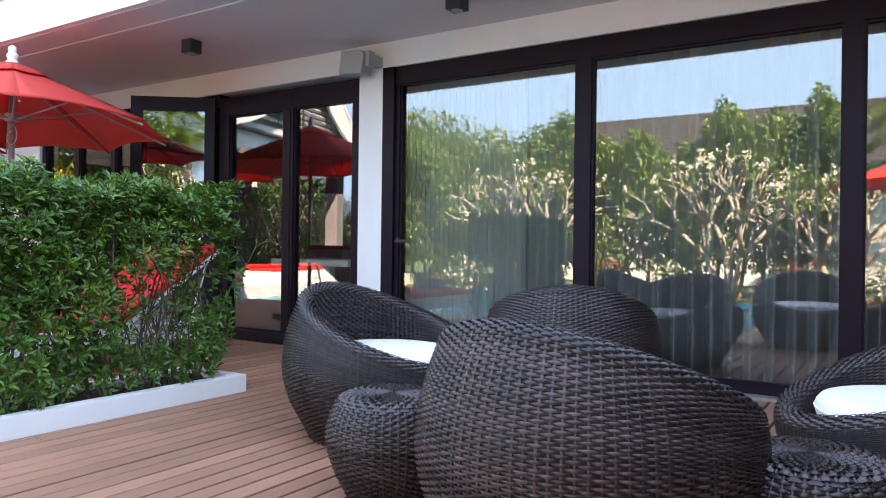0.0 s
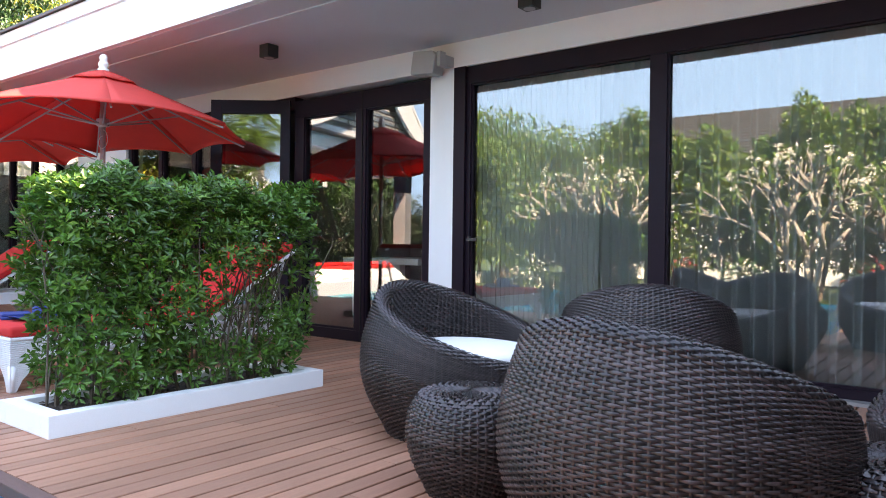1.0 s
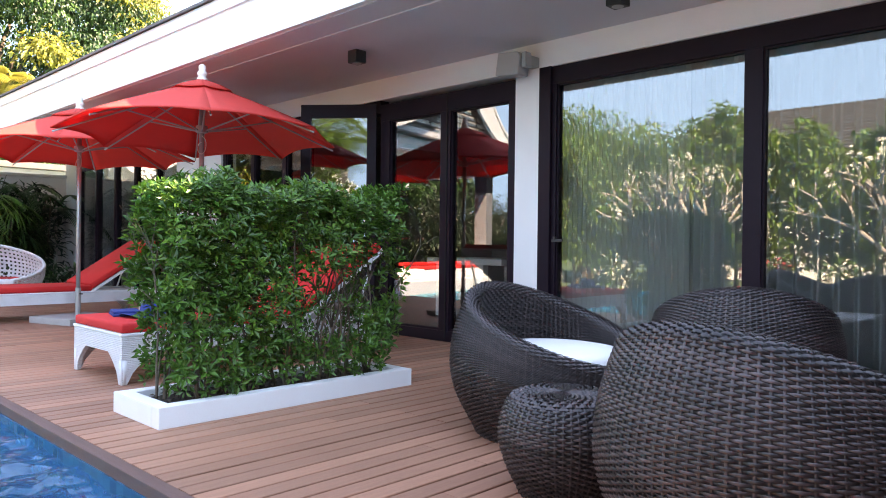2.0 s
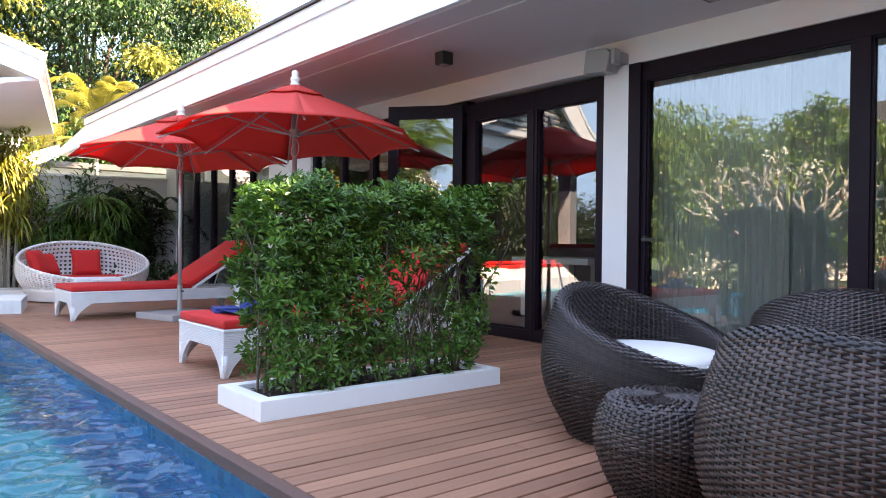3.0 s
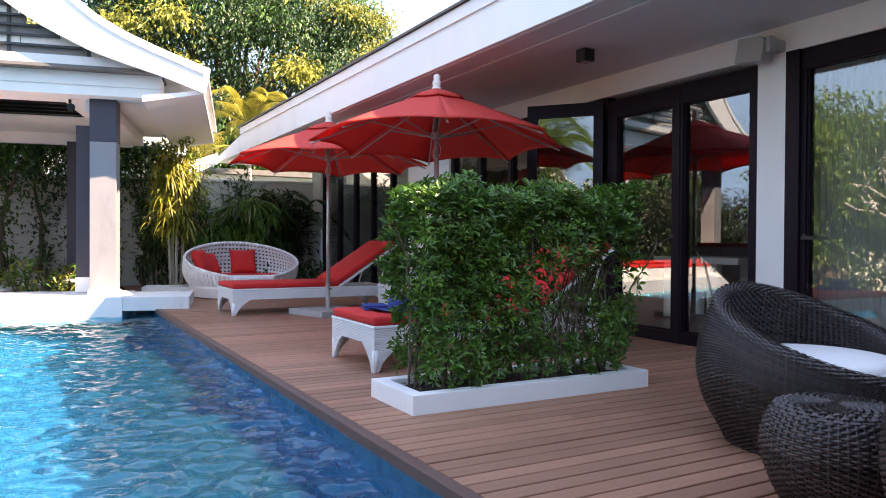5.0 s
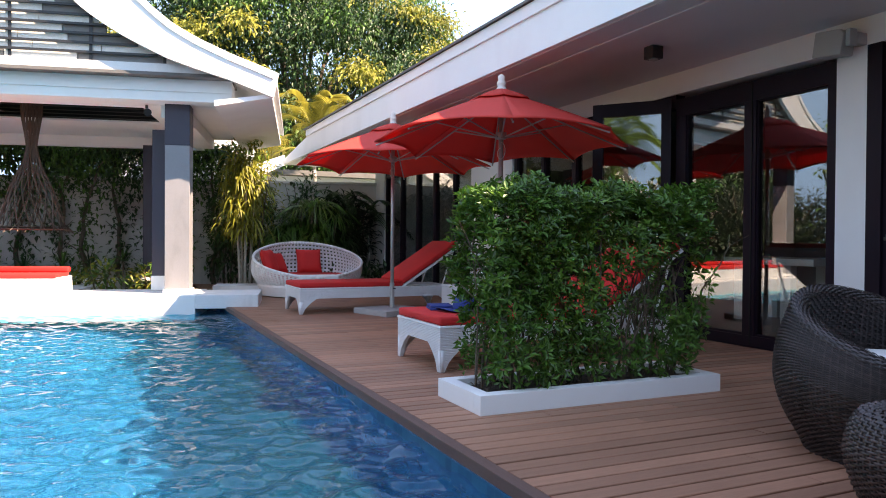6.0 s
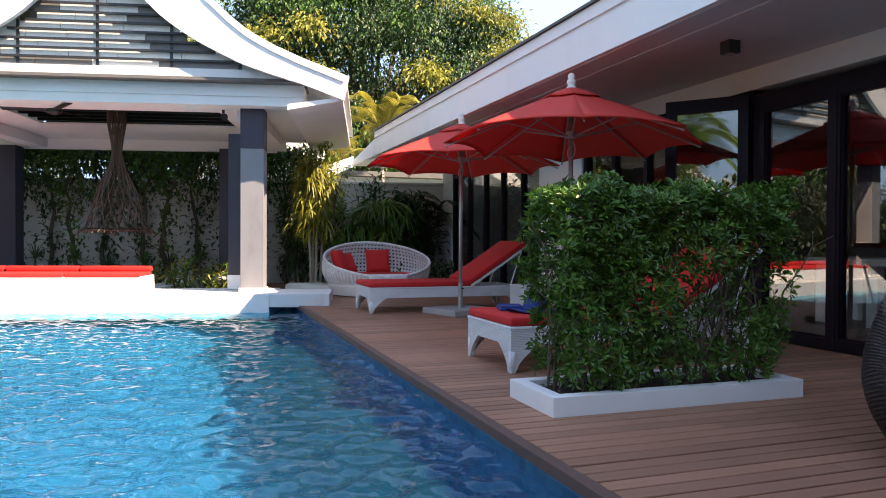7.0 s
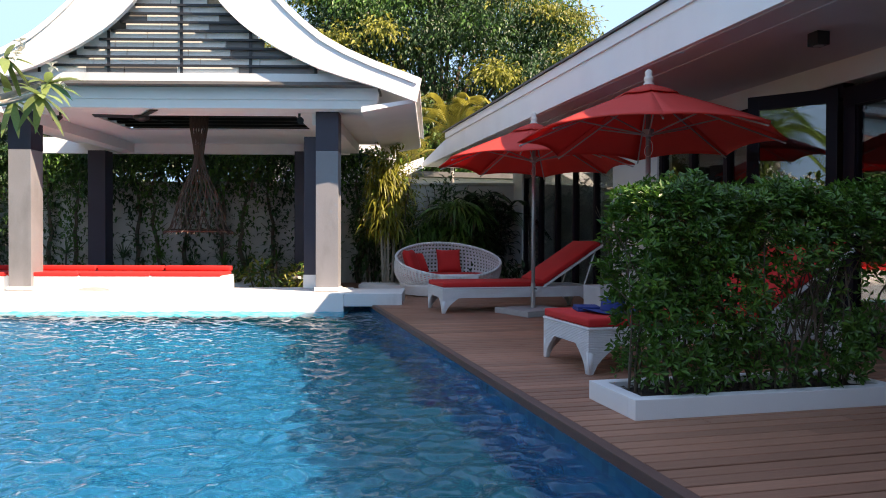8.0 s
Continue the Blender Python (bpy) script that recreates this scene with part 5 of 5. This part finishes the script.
for k, (lx, ly) in enumerate(((-4.5, 1.0), (-4.6, 1.9), (-4.6, 2.7), (-4.5, 0.3))):
    x, y = world_xy(lx, ly)
    shrub((x, y), 2.1 + 0.4 * (k % 2), 0.5, 800, 0.16, LEAF_DARK, "dark green shrub against the garden wall", 140 + k, "shrub", 5, 0.1, 0.4)
# leaves coloured dark to stand for the shade behind the daybed
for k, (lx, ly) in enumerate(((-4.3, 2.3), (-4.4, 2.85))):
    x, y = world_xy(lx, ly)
    shrub((x, y), 1.9 + 0.25 * (k % 2), 0.45, 700, 0.2, LEAF_SHADED, "broad-leaved shrub behind the daybed with shade put into its leaf colour", 160 + k, "shrub", 5, 0.1, 0.35)
for k, (lx, ly) in enumerate(((-3.0, 1.5), (-2.8, 2.2), (-2.9, 3.2))):
    x, y = world_xy(lx, ly)
    shrub((x, y), 0.6, 0.4, 220, 0.2, LEAF_DARK, "broad-leaved green plant in the bed", 150 + k, "foliage_plant", 3, 0.05, 0.35)
tagged(part("garden_bed", boxes(((-5.0, -9.0, -0.16), (-4.21, -1.61, -0.02)), ((-5.0, -1.61, -0.16), (-2.36, 4.4, -0.02)), ((-2.36, -1.61, -0.16), (-0.83, 0.30, 0.06))), SOIL, None), "dark soil bed along the garden wall", "bed", kind="structure").matrix_basis = pm

palm((-19.3, 4.75), 4.0, 10, 2.2, LEAF_GOLD, "golden areca palm behind the garden wall", 201, 1.05, 0.7, 0.05, "areca_palm", 0.06)
palm((-18.6, 3.45), 3.1, 7, 1.6, LEAF_GOLD, "golden areca palm behind the garden wall", 202, 0.9, 0.55, 0.045, "areca_palm", 0.06)
palm((-30.0, 18.6), 10.2, 14, 3.6, LEAF_PALM, "tall coconut palm far behind the house", 203, 0.3, 0.9, 0.08, "coconut_palm", 0.16)


def big_tree(at, height, spread, clumps, seed, label, mats, leaf=0.27, per=180, base=1.2):
    gen = np.random.default_rng(seed)
    t = thing("tree", (*at, -0.16), 0, label, "tree", "garden trees")
    bm = bmesh.new()
    fork = Vector((0, 0, height * 0.28))
    rod(bm, (0, 0, 0), fork, 0.38, 0.30, 12)
    c = unit(clumps, gen)
    c[:, 2] = c[:, 2] * 0.9
    r = 0.45 + 0.55 * gen.random(clumps) ** 0.5
    c = c * r[:, None] * (spread * 0.75, spread, (height - base) / 2) + (0, 0, (height + base) / 2)
    c += gen.normal(0, 0.3, c.shape)
    c = c[np.argsort(r)]
    for k in range(0, clumps, 9):
        e = Vector(c[k])
        m = fork.lerp(e, 0.55) + Vector((gen.normal(0, 0.3), gen.normal(0, 0.3), 0.4))
        rod(bm, fork, m, 0.14, 0.07, 7)
        rod(bm, m, e, 0.07, 0.02, 6)
    part("trunk", bm, BARK, t)
    # sprays hang from each clump; outer tips are yellower
    for i, mt in enumerate(mats):
        cc = c[clumps * i // len(mats):clumps * (i + 1) // len(mats)]
        n = len(cc) * per
        who = np.repeat(np.arange(len(cc)), per)
        d = gen.normal(0, 1, (n, 3)) * (0.56, 0.56, 0.36)
        if i == len(mats) - 1:
            d = d * (0.75, 0.75, 0.55) + (0.35, 0, 0.25)
        p = cc[who] + d
        p[:, 2] -= 0.35 * (d[:, 0] ** 2 + d[:, 1] ** 2)
        w = d + gen.normal(0, 0.5, d.shape) + (0, 0, -0.9)
        ln = leaf * gen.uniform(0.6, 1.3, n)
        v, f = leaf_mesh(p, w, np.tile((0.3, 0.1, 1.0), (n, 1)) + gen.normal(0, 0.3, (n, 3)), ln, ln * 0.5)
        grid_part("crown", v, f, mt, t, smooth=False)["kind"] = "stuff"
    return t


big_tree((-28.5, 6.6), 13.5, 6.8, 430, 301, "large spreading tree with yellow-green new foliage", (LEAF_DARK, LEAF_DARK, LEAF_DARK, LEAF_MID, LEAF_YELLOW), 0.18, 340)
big_tree((-33.0, 1.5), 9.0, 4.0, 120, 302, "dark leafy tree beyond the garden wall", (LEAF_DARK, LEAF_MID))
# half of this crown takes the leaf colour with shade in it
big_tree((-24.0, -9.0), 5.5, 5.5, 150, 303, "dark leafy tree beyond the pavilion with shade put into its leaf colour", (LEAF_SHADED, LEAF_DARK), base=1.0)
big_tree((-14.6, -12.2), 6.3, 2.3, 110, 304, "leafy green tree in the garden across the pool", (LEAF_DARK, LEAF_MID, LEAF_PALM), 0.16, 200)

# roofs seen beyond the pavilion
ob = thing("outbuilding", (-17.0, 2.6, 0), -13, "small white outbuilding with an upswept fascia behind the wall", "building")
bm = bmesh.new()
prism(bm, [(-1.6, 3.85), (-0.6, 3.36), (0.15, 3.04), (0.03, 2.70), (-0.7, 3.02), (-1.6, 3.45)], "x", -1.2, 0.0)
part("fascia", bm, WHITE, ob, bevel=0.01)
part("wall", boxes(((-3.0, -3.0, 0), (-1.25, -0.35, 3.0))), WHITE_OLD, ob)
part("gutter_box", boxes(((-0.35, -0.62, 2.62), (-0.1, -0.38, 2.9))), CONCRETE, ob)
bm = bmesh.new()
prism(bm, [(2.1, 2.05), (2.1, 2.42), (3.55, 2.98), (3.55, 2.72)], "x", -17.75, -17.45)
part("hip_fascia", bm, WHITE, roof, "white sloping hip fascia")
nb = thing("neighbour_house", (-20.5, 6.5, 0), 0, "pale neighbouring house with a tiled eave", "house")
part("wall", boxes(((-1.5, -2.8, -0.1), (0.0, 3.0, 2.75))), WHITE, nb)
part("eave", boxes(((-1.7, -3.0, 2.76), (0.3, 3.2, 2.9))), TILE_ROOF, nb)

# ---- garden across the pool, which the glass mirrors ----
gen = np.random.default_rng(400)
hd = thing("tall_hedge", (-4.0, -8.2, -0.16), 0, "tall dense green garden hedge across the pool", "hedge")
bm = bmesh.new()
for k in range(40):
    x = -10 + 13 * k / 39
    rod(bm, (x, gen.normal(0, 0.2), 0), (x + gen.normal(0, 0.3), gen.normal(0, 0.2), 3.2), 0.05, 0.02, 6)
part("stem", bm, BARK, hd)
n = 42000
p = np.stack([gen.uniform(-10.2, 3.0, n), gen.uniform(-0.8, 0.9, n), gen.uniform(0.1, 1, n) ** 0.8], 1)
top = 4.1 + 0.40 * np.sin(p[:, 0] * 1.1) + 0.3 * np.sin(p[:, 0] * 2.9 + 1) + 0.2 * np.sin(p[:, 0] * 6.1)
p[:, 1] += 0.25 * np.sin(p[:, 0] * 2.3 + p[:, 2] * 8)
p[:, 2] *= top
for i, mt in enumerate((LEAF_MID, LEAF_PALM, LEAF_PALM)):
    q = p[i::3]
    ln = gen.uniform(0.12, 0.22, len(q))
    v, f = leaf_mesh(q, unit(len(q), gen) + (0, 0.4, 0.1), np.tile((0, 0.4, 1.0), (len(q), 1)), ln, ln * 0.5)
    grid_part("leaves", v, f, mt, hd, smooth=False)["kind"] = "stuff"


def frangipani(at, height, seed, lean=(0, 0)):
    gen = np.random.default_rng(seed)
    t = thing("frangipani_tree", (*at, -0.16), 0, "frangipani tree with pale forked branches and white flowers", "tree", "frangipani trees")
    bm = bmesh.new()
    ends = []

    def grow(p, w, ln, r, level):
        q = p + w * ln
        rod(bm, p, q, r, r * 0.8, 7)
        if level == 0:
            ends.append((q, w))
            return
        a0 = gen.uniform(0, 6.28)
        for k in range(2 if level % 2 else 3):
            a = a0 + 6.28 * k / (2 if level % 2 else 3)
            s = w.orthogonal().normalized()
            s2 = w.cross(s)
            n = (w + (s * math.cos(a) + s2 * math.sin(a)) * 0.62 + Vector((lean[0], lean[1], 0.12))).normalized()
            grow(q, n, ln * gen.uniform(0.68, 0.85), r * 0.72, level - 1)
    for k in range(3):
        a = 2.1 * k + gen.uniform(0, 1)
        grow(Vector((0.08 * math.cos(a), 0.08 * math.sin(a), 0)), Vector((0.35 * math.cos(a) + lean[0], 0.35 * math.sin(a) + lean[1], 1)).normalized(), height * 0.27, 0.075, 4)
    part("trunk", bm, BARK_PALE, t, smooth=True)
    pos, way, fpos, fway = [], [], [], []
    for q, w in ends:
        m = 9
        d = unit(m, gen) + np.array(w) * 0.8
        pos.append(np.tile(np.array(q), (m, 1)))
        way.append(d)
        if gen.random() < 0.3:
            for _ in range(5):
                fpos.append(np.array(q) + np.array(w) * 0.1 + gen.normal(0, 0.05, 3))
    pos, way = np.concatenate(pos), np.concatenate(way)
    v, f = blades(pos, way, 0.27 * gen.uniform(0.7, 1.2, len(pos)), 0.075, 0.35, 4)
    grid_part("leaves", v, f, LEAF_PALM, t)["kind"] = "stuff"
    fp = np.repeat(np.array(fpos), 5, 0)
    v, f = leaf_mesh(fp, unit(len(fp), gen) + (0, 0.3, 0.3), np.tile((0, 0.5, 1.0), (len(fp), 1)), 0.075, 0.05)
    grid_part("flowers", v, f, PETAL, t, smooth=False)["kind"] = "stuff"
    return t


frangipani((-7.9, -5.6), 3.7, 411)
frangipani((-3.3, -5.9), 3.9, 412)
frangipani((-1.2, -6.2), 3.3, 413)
for k, (x, y) in enumerate(((-9.5, -5.4), (-6.0, -5.6), (-4.4, -5.3), (-2.0, -5.6), (-0.3, -5.6))):
    shrub((x, y), 0.9, 0.5, 420, 0.16, LEAF_MID, "low flowering shrub on the far bank of the pool", 420 + k, "border_shrub", 4, 0.05, 0.4, (LEAF_MID, PETAL_RED if k % 2 else PETAL, LEAF_DARK))
for k, (x, y, h) in enumerate(((0.2, -10.6, 4.3), (2.6, -15.0, 5.4), (3.9, -20.0, 7.2))):
    palm((x, y), h, 15, 2.3, LEAF_PALM, "coconut palm in the garden across the pool", 430 + k, 0.35, 0.75, 0.06, "coconut_palm", 0.14)
sh = thing("far_house", (0.5, -17.0, 0), 0, "long low house with a grey tiled roof across the garden", "house")
part("wall", boxes(((-12, -3.5, -0.1), (0.5, 3.5, 3.3))), WHITE, sh)
for s, nm in ((1, "roof_slope"), (-1, "roof_slope")):
    bm = bmesh.new()
    for k in range(22):
        # one tile course, its lower edge proud of the course below
        y0, y1 = s * 4.4 * (1 - k / 22), s * 4.4 * (1 - (k + 1) / 22)
        z0, z1 = 3.2 + 2.75 * k / 22, 3.2 + 2.75 * (k + 1) / 22
        prism(bm, [(y0, z0), (y0, z0 + 0.13), (y1, z1 + 0.07), (y1, z1)], "x", -13, 1.2)
    part(nm, bm, ROOF_FAR, sh, "grey roof tiles")

# a bough that reaches out over the water
bg = thing("frangipani_bough", (-6.6, -4.75, -0.16), 0, "leaning frangipani with long leaves and white flowers over the pool", "tree", "frangipani trees")
gen = np.random.default_rng(501)
bm = bmesh.new()
path = [Vector(p) for p in ((0, 0, 0), (0.1, 0.5, 0.9), (0.2, 1.2, 1.6), (0.4, 2.2, 2.0), (0.5, 2.98, 2.27))]
for k in range(4):
    rod(bm, path[k], path[k + 1], 0.07 - 0.013 * k, 0.06 - 0.013 * k, 8)
tipset = [path[-1], path[-1] + Vector((0.1, -0.25, 0.15)), path[-1] + Vector((-0.2, -0.3, -0.1)), path[-1] + Vector((0.2, 0.0, -0.12))]
for q in tipset[1:]:
    rod(bm, path[3], q, 0.025, 0.018, 7)
part("limb", bm, BARK_PALE, bg, smooth=True)
pos = np.repeat(np.array([tuple(q) for q in tipset]), 11, 0)
way = unit(len(pos), gen) + (0.1, 0.5, 0.1)
v, f = blades(pos, way, 0.26 * gen.uniform(0.7, 1.2, len(pos)), 0.075, 0.3, 4)
grid_part("leaves", v, f, LEAF_PALE, bg)["kind"] = "stuff"
pos = np.repeat(np.array([tuple(q) for q in tipset[:2]]), 15, 0) + np.repeat(gen.normal(0, 0.05, (6, 3)), 5, 0) + (0, 0.08, 0.02)
v, f = leaf_mesh(pos, unit(len(pos), gen) + (0.6, 0.2, 0.2), np.tile((0, 0, 1.0), (len(pos), 1)), 0.06, 0.042)
grid_part("flowers", v, f, PETAL, bg, smooth=False)["kind"] = "stuff"

# sun reaches these shrubs, so their shade is in the leaf colour
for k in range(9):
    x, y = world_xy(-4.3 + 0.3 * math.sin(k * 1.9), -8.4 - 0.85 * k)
    shrub((x, y), 2.5 + 0.35 * (k % 3), 0.8, 1000, 0.2, LEAF_SHADED, "dense shrub along the garden wall with shade put into its leaf colour", 600 + k, "shrub", 5, 0.05, 0.4)

# ---- deck boards ----
PITCH, GAP, THICK = 0.105, 0.0135, 0.028
deck = thing("deck", label="brown hardwood decking boards laid across the terrace", category="deck", kind="structure")
part("under_frame", boxes(((-17.0, 1.40, -0.15), (PX1, 5.22, -THICK - 0.004)), ((PX1, -7.0, -0.15), (6.0, 5.22, -THICK - 0.004))), DARK_VOID, deck)
part("edge_board", boxes(((-10.9, 1.322, -0.13), (PX1 + 0.1, 1.386, 0.002))), DECK_EDGE, deck, bevel=0.004)
gen = np.random.default_rng(5)
shared = {}


def board_mesh(length):
    if length not in shared:
        bm = bmesh.new()
        w = (PITCH - GAP) / 2
        prism(bm, [(-w, -THICK), (w, -THICK), (w, -0.003), (w - 0.003, 0), (-w + 0.003, 0), (-w, -0.003)], "y", 0.0, length)
        me = bpy.data.meshes.new("board")
        bm.to_mesh(me)
        bm.free()
        me.materials.append(DECK)
        shared[length] = me
    return shared[length]


count, rest = 0, bmesh.new()
n = int((4.0 + 17.0) / PITCH)
for i in range(n):
    x = 4.0 - (i + 0.5) * PITCH
    y0 = -6.9 if x > PX1 else 1.39
    y, first = y0, True
    while 5.2 - y > 0.05:
        ln = 2.4 if not first else round(float(gen.choice((0.7, 1.1, 1.5, 1.9, 2.3))), 1)
        ln = round(min(ln, 5.2 - y), 2)
        if 5.2 - (y + ln) < 0.25:
            ln = round(5.2 - y, 2)
        first = False
        if -8.6 < x < -0.6 and y + ln > 1.4 and count < 300:
            ob = new("board", board_mesh(round(ln - 0.003, 3)))
            ob.parent, ob.location = deck, (x, y, gen.normal(0, 0.0006))
            count += 1
        else:
            box(rest, (x - (PITCH - GAP) / 2, y, -THICK), (x + (PITCH - GAP) / 2, y + ln - 0.003, gen.normal(0, 0.0006)))
        y += ln
ob = part("boards_beyond", rest, DECK, deck)
ob["kind"] = "stuff"
